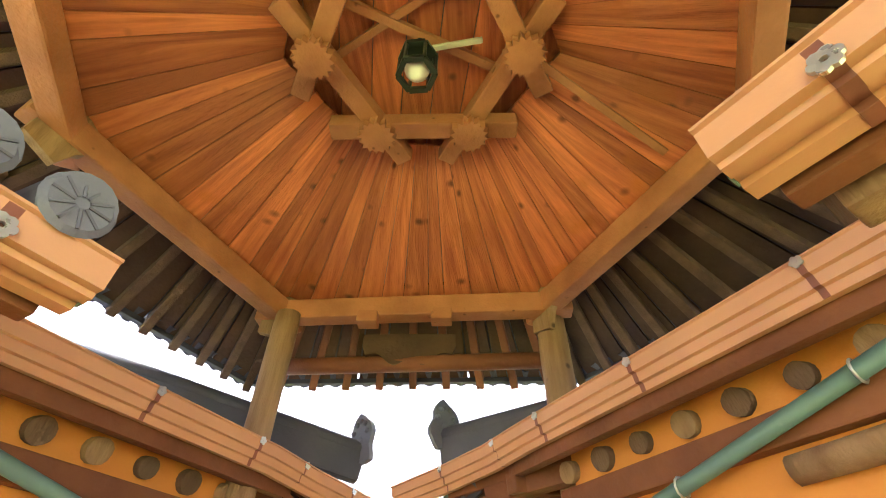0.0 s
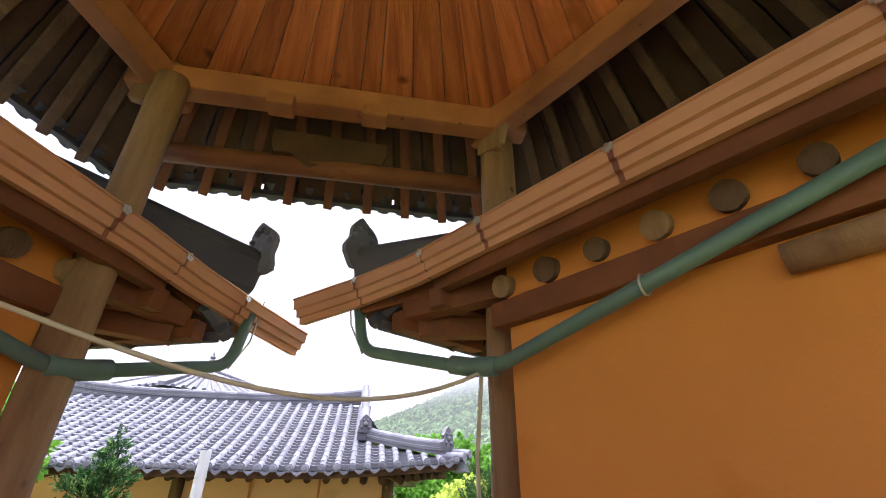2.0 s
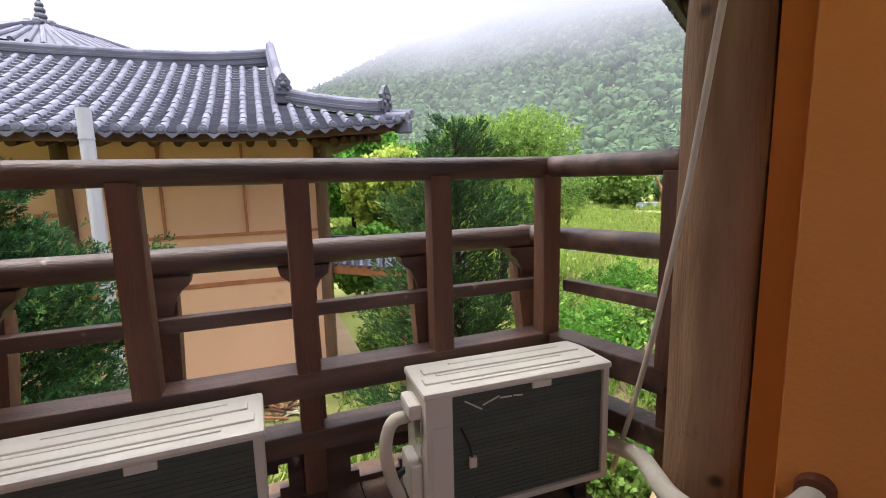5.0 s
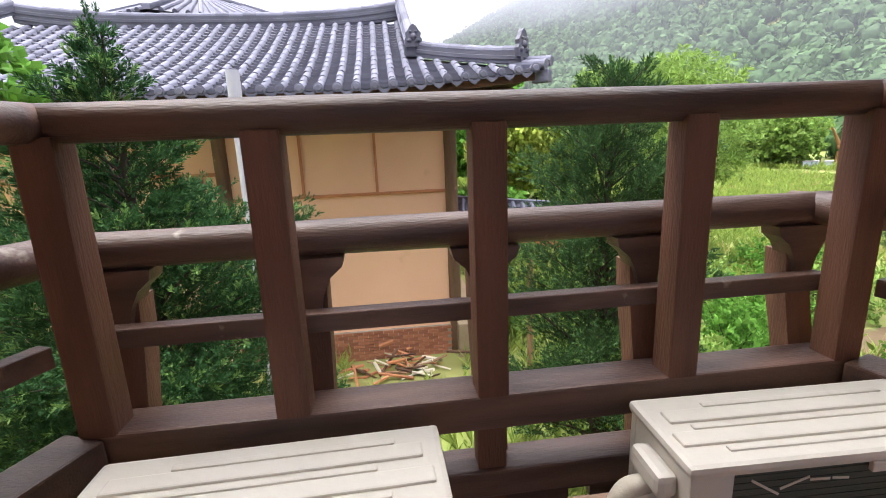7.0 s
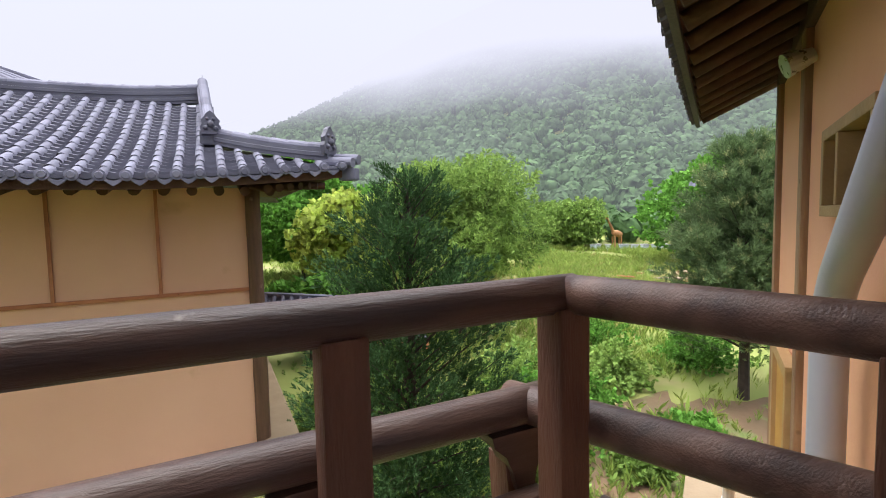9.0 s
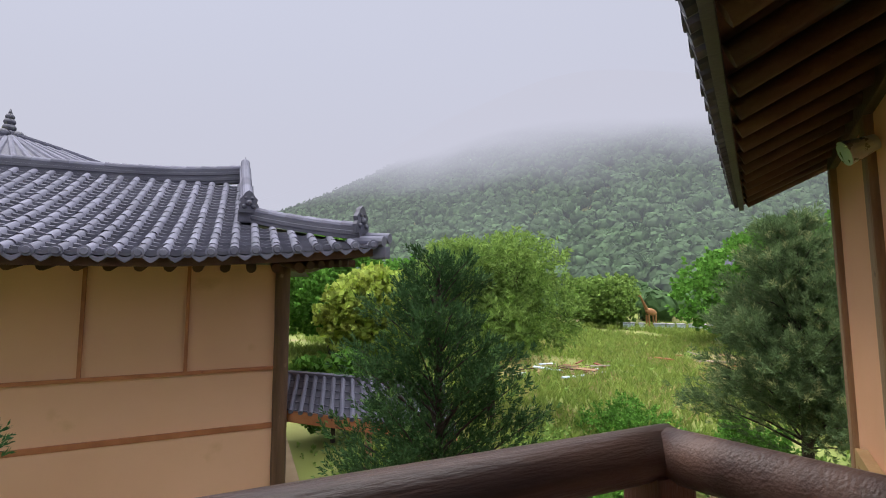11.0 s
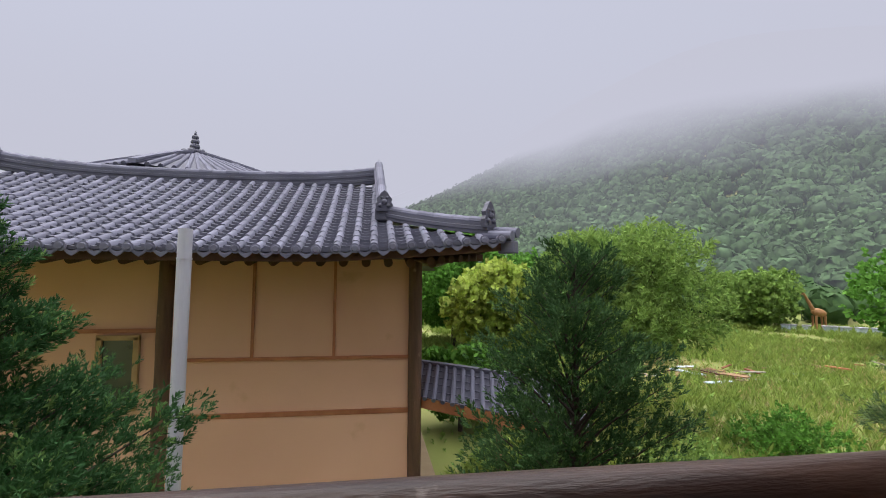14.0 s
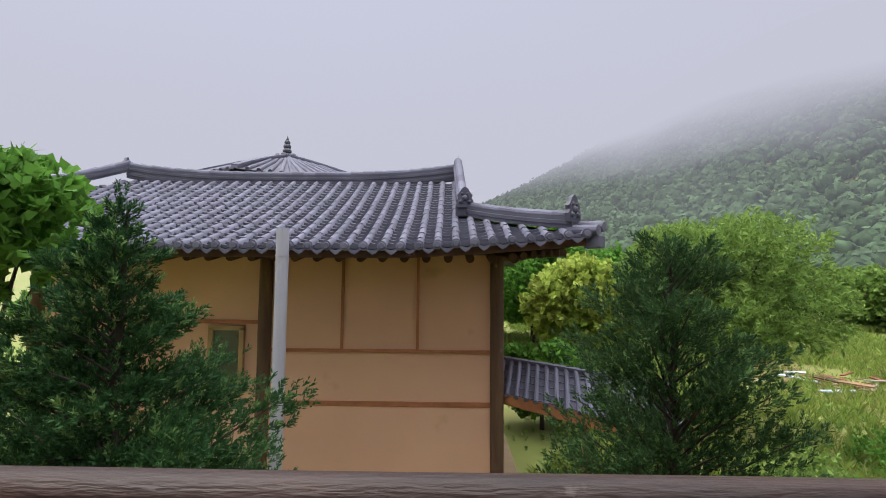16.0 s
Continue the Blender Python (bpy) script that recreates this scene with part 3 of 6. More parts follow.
for i in range(6):
    p, q = HEX[i], HEX[(i + 1) % 6]
    d = (q - p).normalized()
    o = d.cross(Vector((0, 0, 1)))
    o = o if o.dot(p - HUB) > 0 else -o
    ex = (1.05, 1.05, 1.55, 1.5, 1.05, 1.05)
    dz = (0.0, 0.0, -0.18, -0.18, 0.0, 0.0)
    ep, eq = p + (p - HUB).normalized() * ex[i], q + (q - HUB).normalized() * ex[(i + 1) % 6]
    ep.z, eq.z = dz[i], dz[(i + 1) % 6]
    def boards(bm, p=p, q=q, ep=ep, eq=eq):
        n = 12
        for k in range(n):
            a, b = k / n + 0.003, (k + 1) / n - 0.003
            c = [p.lerp(q, a), p.lerp(q, b), ep.lerp(eq, b), ep.lerp(eq, a)]
            zz = [4.40, 4.40, 3.90, 3.90]
            t = [bm.verts.new((v.x, v.y, v.z + z)) for v, z in zip(c, zz)]
            u = [bm.verts.new((v.x, v.y, v.z + z + 0.03)) for v, z in zip(c, zz)]
            bm.faces.new(t)
            bm.faces.new(list(reversed(u)))
            for j in range(4):
                bm.faces.new((t[j], u[j], u[(j + 1) % 4], t[(j + 1) % 4]))
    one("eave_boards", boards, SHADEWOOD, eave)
    n = 10
    for k in range(n + 1):
        t = (k + 0.0) / n
        a, b = p.lerp(q, t), ep.lerp(eq, t)
        def raf(bm, a=a, b=b, k=k):
            bar(bm, a + (b - a) * 0.02 + Vector((0, 0, 4.38)), b + (b - a) * 0.02 + Vector((0, 0, 3.84)), 0.075, 0.09, 0.01)
        one("rafter", raf, HOUSEPOST if i != 0 else FASCIA, eave)
    def edge(bm, ep=ep, eq=eq, o=o):
        ln = (eq - ep).length
        n = int(ln / 0.155)
        for k in range(n):
            c = ep.lerp(eq, (k + 0.5) / n) + Vector((0, 0, 3.945)) + o * 0.03
            rod(bm, c - o * 0.1 + Vector((0, 0, 0.05)), c + o * 0.06 - Vector((0, 0, 0.02)), 0.062, seg=10)
        bar(bm, ep + Vector((0, 0, 3.895)), eq + Vector((0, 0, 3.895)), 0.06, 0.05, 0.005)
    one("tile_edge", edge, TILEDK, eave)
    def roofsheet(bm, p=p, q=q, ep=ep, eq=eq):
        apex = HUB + Vector((0, 0, 6.1))
        rows = []
        for t in (0, 0.35, 0.7, 1.0):
            zz = 3.99 + (6.1 - 3.99) * (t ** 1.25)
            a, b = ep.lerp(HUB, t), eq.lerp(HUB, t)
            rows.append([(a.lerp(b, k / 6).x, a.lerp(b, k / 6).y, zz + a.lerp(b, k / 6).z) for k in range(7)])
        quads(bm, rows)
    one("roof_slope", roofsheet, TILEDK, eave)


# ---- the two wings that flank the passage ----
def wing(name, base, ang, s, length, winside, top, tip, crest):
    """A clay-walled wing. X runs out along the wing, O towards the balcony (s = +1 or -1 turns it over)."""
    rot = Matrix.Translation(base) @ pose(0, 0, 0, 0, 0, ang)

    def P(x, o, z):
        return rot @ Vector((x, s * o, z))

    def wbox(bm, x0, x1, o0, o1, z0, z1, bev=0.0):
        box(bm, (x1 - x0, abs(o1 - o0), z1 - z0), rot @ Matrix.Translation(((x0 + x1) / 2, s * (o0 + o1) / 2, (z0 + z1) / 2)), bev)

    walls = thing(f"wall_{name}", P(0.1, -1, 0), "orange clay-plastered wall between weathered timber posts", "wall", kind="structure")
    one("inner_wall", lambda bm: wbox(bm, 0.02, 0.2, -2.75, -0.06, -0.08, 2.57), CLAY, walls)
    if winside:
        one("wall_return", lambda bm: wbox(bm, 0.15, 0.2, -0.06, 0.02, -0.08, 2.57), CLAY, walls)
    def side(bm):
        y0, y1 = -0.20, -0.02
        if winside:
            wbox(bm, 0.2, 1.80, y0, y1, GROUND_Z, 2.9)
            wbox(bm, 2.72, length, y0, y1, GROUND_Z - 0.05, 2.9)
            wbox(bm, 1.80, 2.72, y0, y1, GROUND_Z - 0.05, 1.50)
            wbox(bm, 1.80, 2.72, y0, y1, 1.86, 2.9)
        else:
            wbox(bm, 0.2, length, y0, y1, GROUND_Z - 0.05, 2.9)
    one("side_wall", side, CLAYOUT, walls, "salmon clay plaster, paler with daylight put into its colour")
    one("end_wall", lambda bm: wbox(bm, length - 0.18, length, -3.2, -0.2, GROUND_Z - 0.05, 2.9), CLAYOUT, walls)
    one("wall_plate", lambda bm: wbox(bm, -0.05, 0.18, -2.8, 0.02, 2.43, 2.575, 0.012), FASCIA, walls)
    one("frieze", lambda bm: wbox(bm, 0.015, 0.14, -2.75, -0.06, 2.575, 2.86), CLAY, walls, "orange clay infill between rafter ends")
    for k in range(9):
        c = 0.06 + k * 0.305
        def lg(bm, c=c, k=k):
            log(bm, P(0.3, -c, 2.74), P(-0.045, -c, 2.665), 0.066 + 0.006 * math.sin(k * 2.3), 14, 4, 0.06, k)
        one("rafter_end", lg, HOUSEPOST if k % 3 else POST, walls, "round rafter end, sawn and weathered")
    one("fascia", lambda bm: wbox(bm, -0.205, -0.13, -2.9, 0.35, 2.715, 2.97, 0.006), FASCIA, walls)
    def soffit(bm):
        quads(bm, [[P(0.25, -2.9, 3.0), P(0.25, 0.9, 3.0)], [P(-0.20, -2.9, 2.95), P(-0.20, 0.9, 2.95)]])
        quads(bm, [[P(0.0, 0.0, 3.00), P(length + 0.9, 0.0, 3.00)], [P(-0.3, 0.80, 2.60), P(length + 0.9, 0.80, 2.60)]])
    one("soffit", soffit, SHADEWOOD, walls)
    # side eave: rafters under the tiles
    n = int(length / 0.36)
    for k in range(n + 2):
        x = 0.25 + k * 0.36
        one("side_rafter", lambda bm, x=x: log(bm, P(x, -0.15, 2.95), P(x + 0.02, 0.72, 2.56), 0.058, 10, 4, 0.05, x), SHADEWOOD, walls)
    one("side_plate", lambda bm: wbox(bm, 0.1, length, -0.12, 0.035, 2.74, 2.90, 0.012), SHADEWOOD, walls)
    # corner timbers that carry the raised corner
    for a, b, z0, z1, w in (((0.15, -0.1), (-tip[0] * 0.6, tip[1] * 0.72), 2.86, 2.74, 0.13), ((0.1, 0.0), (-tip[0] * 0.35, 0.62), 2.72, 2.66, 0.12), ((0.30, 0.36), (-0.20, 0.34), 2.72, 2.68, 0.11), ((0.50, 0.66), (-0.28, 0.62), 2.60, 2.58, 0.10), ((0.7, 0.05), (-0.12, 0.60), 2.62, 2.56, 0.11)):
        one("corner_timber", lambda bm, a=a, b=b, z0=z0, z1=z1, w=w: bar(bm, P(*a, z0), P(*b, z1), w, w * 1.2, 0.01), FASCIA, walls)
    # downstairs door post lines and corner post
    for x in (length - 0.02, 3.62):
        one("side_post", lambda bm, x=x: wbox(bm, x - 0.09, x + 0.09, -0.12, 0.03, GROUND_Z - 0.05, 2.76, 0.02), POST, walls)
    # roof
    roof = thing(f"roof_{name}", P(1, -1, 3), "grey tiled wing roof with raised corner and carved end tile", "roof", kind="structure")
    o0, o1, om = 0.82, -3.6, -1.3
    def sheet(bm):
        ez, rz = 2.985, top
        quads(bm, [[P(-0.30, o0 + 0.1, 2.86), P(-0.28, om, ez - 0.01), P(-0.28, o1, ez - 0.01)], [P(1.75, om + 0.01, rz), P(1.75, om, rz), P(1.75, om - 0.01, rz)]])
        quads(bm, [[P(-0.30, o0 + 0.1, 2.86), P(1.2, o0, 2.66), P(length + 0.9, o0, 2.66)], [P(1.75, om, rz), P(3, om, rz), P(length + 0.5, om, rz)]])
        quads(bm, [[P(-0.42, o1, ez), P(length + 0.9, o1, ez)], [P(1.75, om, rz), P(length + 0.5, om, rz)]])
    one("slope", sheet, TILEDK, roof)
    def ribs(bm):
        for k in range(int((length + 1.2) / 0.25)):
            x = -0.25 + k * 0.25
            t = min(1.0, max(0.02, (x + 0.42) / 2.17))
            rod(bm, P(x, o0 + 0.04, 2.69), P(max(x, -0.42 + 2.17 * t), o0 + (om - o0) * t, 2.69 + (top - 2.69) * t), 0.06, seg=8)
            rod(bm, P(x, o0 + 0.045, 2.69), P(x, o0 + 0.02, 2.69), 0.075, seg=10)
    one("tile_ribs", ribs, TILE, roof)
    def scallop(bm):
        for k in range(int((length + 1.2) / 0.125)):
            x = -0.3 + k * 0.125
            rod(bm, P(x, o0 + 0.03, 2.62), P(x, o0 - 0.05, 2.645), 0.05, seg=8)
        bar(bm, P(-0.3, o0 - 0.05, 2.585), P(length + 0.9, o0 - 0.05, 2.585), 0.05, 0.06, 0.005)
    one("eave_tiles", scallop, TILEDK, roof)
    def hip(bm):
        a, b = P(-crest[0], crest[1] + 0.06, 3.08), P(1.6, -1.15, top)
        bar(bm, a, b, 0.13, 0.24, 0.02)
        log(bm, a + Vector((0, 0, 0.14)), b + Vector((0, 0, 0.14)), 0.075, 10, 8, 0.02)
    one("hip_ridge", hip, TILEDK, roof)
    def orn(bm):
        outl = []
        for k in range(24):
            t = math.pi * (-0.15 + 1.3 * k / 23)
            w = 0.135 * (1 + 0.14 * math.cos(7 * t))
            outl.append((w * math.cos(t), 0.20 * (1 + 0.1 * math.cos(5 * t)) * math.sin(t) * 1.35 + 0.15))
        outl += [(-0.075, 0.0), (0.075, 0.0)]
        a = P(-crest[0], crest[1], 3.10)
        dirv = Vector((s * 0.55, -0.83, 0))
        xx = dirv.cross(Vector((0, 0, 1)))
        m = Matrix((xx, Vector((0, 0, 1)), xx.cross(Vector((0, 0, 1))))).transposed().to_4x4()
        m.translation = a
        extrude(bm, outl, 0.05, m)
        for k in range(5):
            t = math.pi * (0.1 + 0.2 * k)
            for sd in (-0.004, 0.054):
                bmesh.ops.create_uvsphere(bm, u_segments=8, v_segments=6, radius=0.026, matrix=m @ Matrix.Translation((0.085 * math.cos(t), 0.22 + 0.14 * math.sin(t), sd)))
        bmesh.ops.create_uvsphere(bm, u_segments=10, v_segments=8, radius=0.045, matrix=m @ Matrix.Translation((0, 0.19, 0.025)))
    one("end_tile", orn, TILE, roof, "carved grey ridge-end tile")
    # gutter: folded profile swept along the eave and out along the raised corner
    gut = thing(f"gutter_{name}", P(-0.3, -1, 2.9), "ribbed brown painted metal gutter with flower-shaped clips", "gutter")
    prof = [(0.0, 0.0), (-0.045, -0.005), (-0.05, 0.035), (-0.075, 0.038), (-0.082, 0.085), (-0.105, 0.088), (-0.112, 0.15), (-0.125, 0.155), (-0.12, 0.165), (0.0, 0.165)]
    ln = [(-0.21, -2.55, 2.80), (-0.21, 0.02, 2.80)] + [(-0.21 + (0.21 - tip[0]) * t ** 1.5, 0.02 + (tip[1] - 0.02) * t, 2.80 - 0.16 * t) for t in (0.3, 0.65, 1.0)]
    def gutter(bm, pts):
        rows = []
        for x, o, z in pts:
            rows.append([P(x + u, o, z + v) for u, v in prof])
        vs = quads(bm, rows)
        bm.faces.new(vs[0])
        bm.faces.new(vs[-1])
    one("trough", lambda bm: gutter(bm, ln), GUTTER, gut)
    for o in (-1.90, -0.972, -0.16, 0.30, 0.80):
        x = -0.21 if o < 0.02 else -0.21 + (0.21 - tip[0]) * ((o - 0.02) / (tip[1] - 0.02)) ** 1.5
        zz = 2.80 - 0.16 * max(0.0, (o - 0.02) / (tip[1] - 0.02))
        def strap(bm, o=o, x=x, zz=zz):
            rows = [[P(x + u * 1.03 - 0.002, oo, zz + v) for u, v in prof[:7]] for oo in (o - 0.014, o + 0.014)]
            quads(bm, rows)
        one("strap", strap, GUTDK, gut)
        def clip(bm, o=o, x=x, zz=zz):
            for k in range(5):
                a = 2 * math.pi * k / 5
                rod(bm, P(x - 0.118, o + 0.016 * math.cos(a), zz + 0.145 + 0.016 * math.sin(a)), P(x - 0.126, o + 0.016 * math.cos(a), zz + 0.145 + 0.016 * math.sin(a)), 0.012, seg=8)
            rod(bm, P(x - 0.118, o, zz + 0.145), P(x - 0.130, o, zz + 0.145), 0.008, seg=8)
        one("clip", clip, STEEL, gut, "flower-shaped metal clip")
    return P, wbox, walls, rot


PW, boxw, walls_r, rot_r = wing("right_wing", Vector((0.581, 3.287, 0.03)), 32.6, 1, 5.3, True, 3.42, (0.59, 1.27), (0.32, 1.07))
PV, boxv, walls_l, rot_l = wing("left_wing", Vector((-1.658, 3.285, -0.075)), 159.7, -1, 5.3, False, 3.62, (0.46, 1.41), (0.35, 0.91))


# ---- balustrades: inner safety rail with squared posts, outer rail on curved brackets ----
def railing(a, b, posts, group):
    d = (b - a).normalized()
    o = Vector((d.y, -d.x, 0))
    o = o if o.dot(a - HUB) > 0 else -o
    fence = thing("balcony_railing", a, "dark brown timber balcony railing with a round worn top rail", "railing", group)
    Z = Vector((0, 0, 1))
    one("top_rail", lambda bm: log(bm, a - d * 0.03 + Z * RAIL_Z, b + d * 0.03 + Z * RAIL_Z, 0.046, 16, 16, 0.05, a.x), DARKWOOD, fence)
    for t in posts:
        p = a.lerp(b, t)
        one("post", lambda bm, p=p: box(bm, (0.088, 0.088, 0.80), Matrix.Translation(p + Z * 0.893) @ d.to_track_quat("X", "Z").to_matrix().to_4x4(), 0.006), POSTWOOD, fence)
        one("short_post", lambda bm, p=p: box(bm, (0.085, 0.07, 0.42), Matrix.Translation(p + o * 0.02 + Z * 0.24) @ d.to_track_quat("X", "Z").to_matrix().to_4x4(), 0.006), POSTWOOD, fence)
    one("base_beam", lambda bm: bar(bm, a + o * 0.02 + Z * 0.507, b + o * 0.02 + Z * 0.507, 0.13, 0.105, 0.008), DARKWOOD, fence)
    one("lower_beam", lambda bm: bar(bm, a + o * 0.03 + Z * 0.262, b + o * 0.03 + Z * 0.262, 0.12, 0.09, 0.008), DARKWOOD, fence)
    one("middle_rail", lambda bm: bar(bm, a + o * 0.08 + Z * 0.775, b + o * 0.08 + Z * 0.775, 0.05, 0.055, 0.005), DARKWOOD, fence)
    return fence, d, o


fence, d, o = railing(RAIL_L, RAIL_R, (0.0, 0.227, 0.482, 0.747, 1.0), "balcony railings")
RR_END, LL_END = RAIL_R + Vector((0.17, -0.57, 0)), RAIL_L + Vector((-0.25, -0.62, 0))
railing(RAIL_R + Vector((0.016, -0.045, 0)), RR_END, (1.0,), "balcony railings")
railing(RAIL_L + Vector((-0.016, -0.045, 0)), LL_END, (1.0,), "balcony railings")


def gyeja(a, b, ts, seed):
    """The older, lower rail: a thick log on curved brackets, with an apron board pierced by cloud shapes."""
    d = (b - a).normalized()
    o = Vector((d.y, -d.x, 0))
    o = o if o.dot(a - HUB) > 0 else -o
    Z = Vector((0, 0, 1))
    th = thing("outer_railing", a, "thick dark log rail on curved wooden brackets outside the balcony", "railing", "outer balcony railings")
    one("log_rail", lambda bm: log(bm, a - d * 0.06 + Z * 0.995, b + d * 0.06 + Z * 0.995, 0.052, 16, 16, 0.05, seed), DARKWOOD, th)
    for t in ts:
        p = a.lerp(b, t)
        def br(bm, p=p):
            prof = [(-0.22, 0.05), (-0.12, 0.05), (-0.10, 0.30), (-0.03, 0.52), (0.05, 0.68), (0.07, 0.80), (-0.07, 0.80), (-0.10, 0.66), (-0.16, 0.50), (-0.21, 0.30)]
            m = Matrix((o, Z, o.cross(Z))).transposed().to_4x4()
            m.translation = p - m.to_3x3() @ Vector((0, 0, 0.045))
            extrude(bm, [(u * 0.62 + 0.03, v * 1.07) for u, v in prof], 0.09, m)
        one("curved_bracket", br, POSTWOOD, th)
        def cap(bm, p=p):
            prof = [(-0.15, 0.05), (0.15, 0.05), (0.14, 0.02), (0.09, -0.01), (0.055, -0.06), (0.04, -0.11), (-0.04, -0.11), (-0.055, -0.06), (-0.09, -0.01), (-0.14, 0.02)]
            m = Matrix((d, Z, d.cross(Z))).transposed().to_4x4()
            m.translation = p + Z * 0.893 - m.to_3x3() @ Vector((0, 0, 0.04))
            extrude(bm, [(u * 0.68, v) for u, v in prof], 0.08, m)
        one("cap_block", cap, DARKWOOD, th)
    return th, d, o


G_L, G_R = Vector((-1.72, 4.41, 0)), Vector((0.52, 4.41, 0))
gy, gd, go = gyeja(G_L, G_R, (0.056, 0.286, 0.515, 0.743, 0.985), 2)
gyeja(G_R, G_R + Vector((0.29, -0.72, 0)), (), 5)
gyeja(G_L, G_L + Vector((-0.29, -0.72, 0)), (), 8)


# apron boards with cloud openings, below the lower beam
def apron(bm, a, b, holes):
    Z = Vector((0, 0, 1))
    d = (b - a).normalized()
    cols = 60
    rows = 8
    ln = (b - a).length
    vs = {}
    def inside(u, z):
        return any(((u - h) / 0.15) ** 2 + ((z - 0.09 - 0.014 * math.cos((u - h) * 52)) / 0.062) ** 2 < 1 for h in holes)
    for i in range(cols):
        for j in range(rows):
            u, z = (i + 0.5) * ln / cols, -0.08 + (j + 0.5) * 0.275 / rows
            if not inside(u, z):
                q = []
                for x, y in ((0, 0), (1, 0), (1, 1), (0, 1)):
                    key = (i + x, j + y)
                    if key not in vs:
                        vs[key] = bm.verts.new(a + d * (key[0] * ln / cols) + Z * (-0.08 + key[1] * 0.275 / rows))
                    q.append(vs[key])
                bm.faces.new(q)
    ext = bmesh.ops.extrude_face_region(bm, geom=list(bm.faces))
    oo = Vector((-d.y, d.x, 0))
    for v in ext["geom"]:
        if isinstance(v, bmesh.types.BMVert):
            v.co += oo * 0.03
one("apron_board", lambda bm: apron(bm, Vector((-1.62, 4.28, 0)), Vector((0.525, 4.28, 0)), (0.28, 0.80, 1.32, 1.86)), DARKWOOD, gy, "apron board pierced by cloud-shaped openings")

# rear walls that close the court behind the walker
rear = thing("wall_rear", (0, -1, 0), "low orange clay-plastered walls closing the court", "wall", kind="structure")
for a, b in (((2.0, 1.0), (1.55, -1.35)), ((1.55, -1.35), (-1.95, -1.45)), ((-1.95, -1.45), (-2.95, 0.9))):
    one("court_wall", lambda bm: bar(bm, (*a, 0.5), (*b, 0.5), 0.18, 1.0, 0.01), CLAY, rear)
    one("court_plate", lambda bm: bar(bm, (*a, 1.06), (*b, 1.06), 0.24, 0.12, 0.01), FASCIA, rear)


# ---- air-conditioner outdoor units, coil side towards the passage ----
def ac_unit(at, label, scratch):
    w, dp, z0, z1 = 0.765, 0.262, 0.055, 0.56
    th = thing("air_conditioner", at, label, "air conditioner", "outdoor units on the balcony")
    M = th.matrix_world
    def B(bm, x0, x1, y0, y1, za, zb, bev=0.004):
        box(bm, (x1 - x0, y1 - y0, zb - za), M @ Matrix.Translation(((x0 + x1) / 2, (y0 + y1) / 2, (za + zb) / 2)), bev)
    h = w / 2
    for c in ((-h, h, 0.235, dp, z0, z1 - 0.03), (-h, -h + 0.10, 0.0, 0.236, z0, z1 - 0.03), (-h + 0.10, h - 0.02, 0.02, 0.235, z0, z0 + 0.02), (-h, h, 0.0, 0.02, z0, z0 + 0.025), (h - 0.028, h, 0.0, 0.022, z0, z1 - 0.03), (h - 0.03, h, 0.21, 0.25, z0, z1 - 0.03)):
        one("casing_panel", lambda bm: B(bm, *c), ACWHITE, th)
    one("coil_back", lambda bm: B(bm, -h + 0.095, h - 0.026, 0.0145, 0.04, z0 + 0.022, z1 - 0.03), ACDARK, th, "dark finned heat-exchanger coil")
    for k in range(26):
        z = z0 + 0.035 + k * 0.0172
        one("coil_tube", lambda bm, z=z: B(bm, -h + 0.10, h - 0.028, 0.012, 0.03, z, z + 0.003, 0), ACDARK, th)
    one("coil_side", lambda bm: B(bm, h - 0.045, h - 0.03, 0.05, 0.21, z0 + 0.02, z1 - 0.03), ACDARK, th)
    for k in range(9):
        z = z0 + 0.04 + k * 0.053
        one("side_slat", lambda bm, z=z: B(bm, h - 0.022, h - 0.004, 0.022, 0.21, z, z + 0.008, 0), ACWHITE, th)
    def lid(bm):
        B(bm, -h - 0.008, h + 0.008, -0.008, dp + 0.008, z1 - 0.035, z1 - 0.006, 0.013)
    top = one("lid", lid, ACWHITE, th, "pressed white lid with raised ribs")
    for y0, y1, a, b, up in ((0.035, 0.055, -0.27, 0.27, -0.001), (0.12, 0.14, -0.30, 0.24, -0.001), (0.205, 0.225, -0.22, 0.28, -0.001), (0.062, 0.112, -h + 0.02, h - 0.02, 0.001), (0.148, 0.198, -h + 0.04, h - 0.04, 0.001)):
        one("rib", lambda bm: B(bm, a, b, y0, y1, z1 - 0.012, z1 + up, 0.005), ACWHITE, top)
    one("lip", lambda bm: B(bm, 0.03, 0.11, -0.012, 0.0, z1 - 0.055, z1 - 0.03, 0.003), ACWHITE, th)
    one("panel_line", lambda bm: (B(bm, -h + 0.02, -h + 0.085, -0.003, 0.0, 0.12, 0.42, 0.002)), ACWHITE, th)
    one("handle", lambda bm: B(bm, -h - 0.05, -h, 0.04, 0.17, z1 - 0.12, z1 - 0.06, 0.016), ACWHITE, th, "moulded grip")
    one("valve_cover", lambda bm: B(bm, -h - 0.045, -h, 0.05, 0.20, 0.10, 0.26, 0.012), ACWHITE, th)
    one("label_plate", lambda bm: B(bm, -h - 0.004, -h, 0.06, 0.15, 0.29, 0.42, 0.001), STEEL, th)
    one("sensor_wire", lambda bm: tube(bm, [M @ Vector((-h + 0.13, 0.004, 0.40)), M @ Vector((-h + 0.16, -0.004, 0.33)), M @ Vector((-h + 0.17, -0.004, 0.28))], 0.004, 6), BLACK, th)
    one("sensor", lambda bm: B(bm, -h + 0.158, -h + 0.186, -0.012, 0.004, 0.245, 0.285, 0.003), ACWHITE, th)
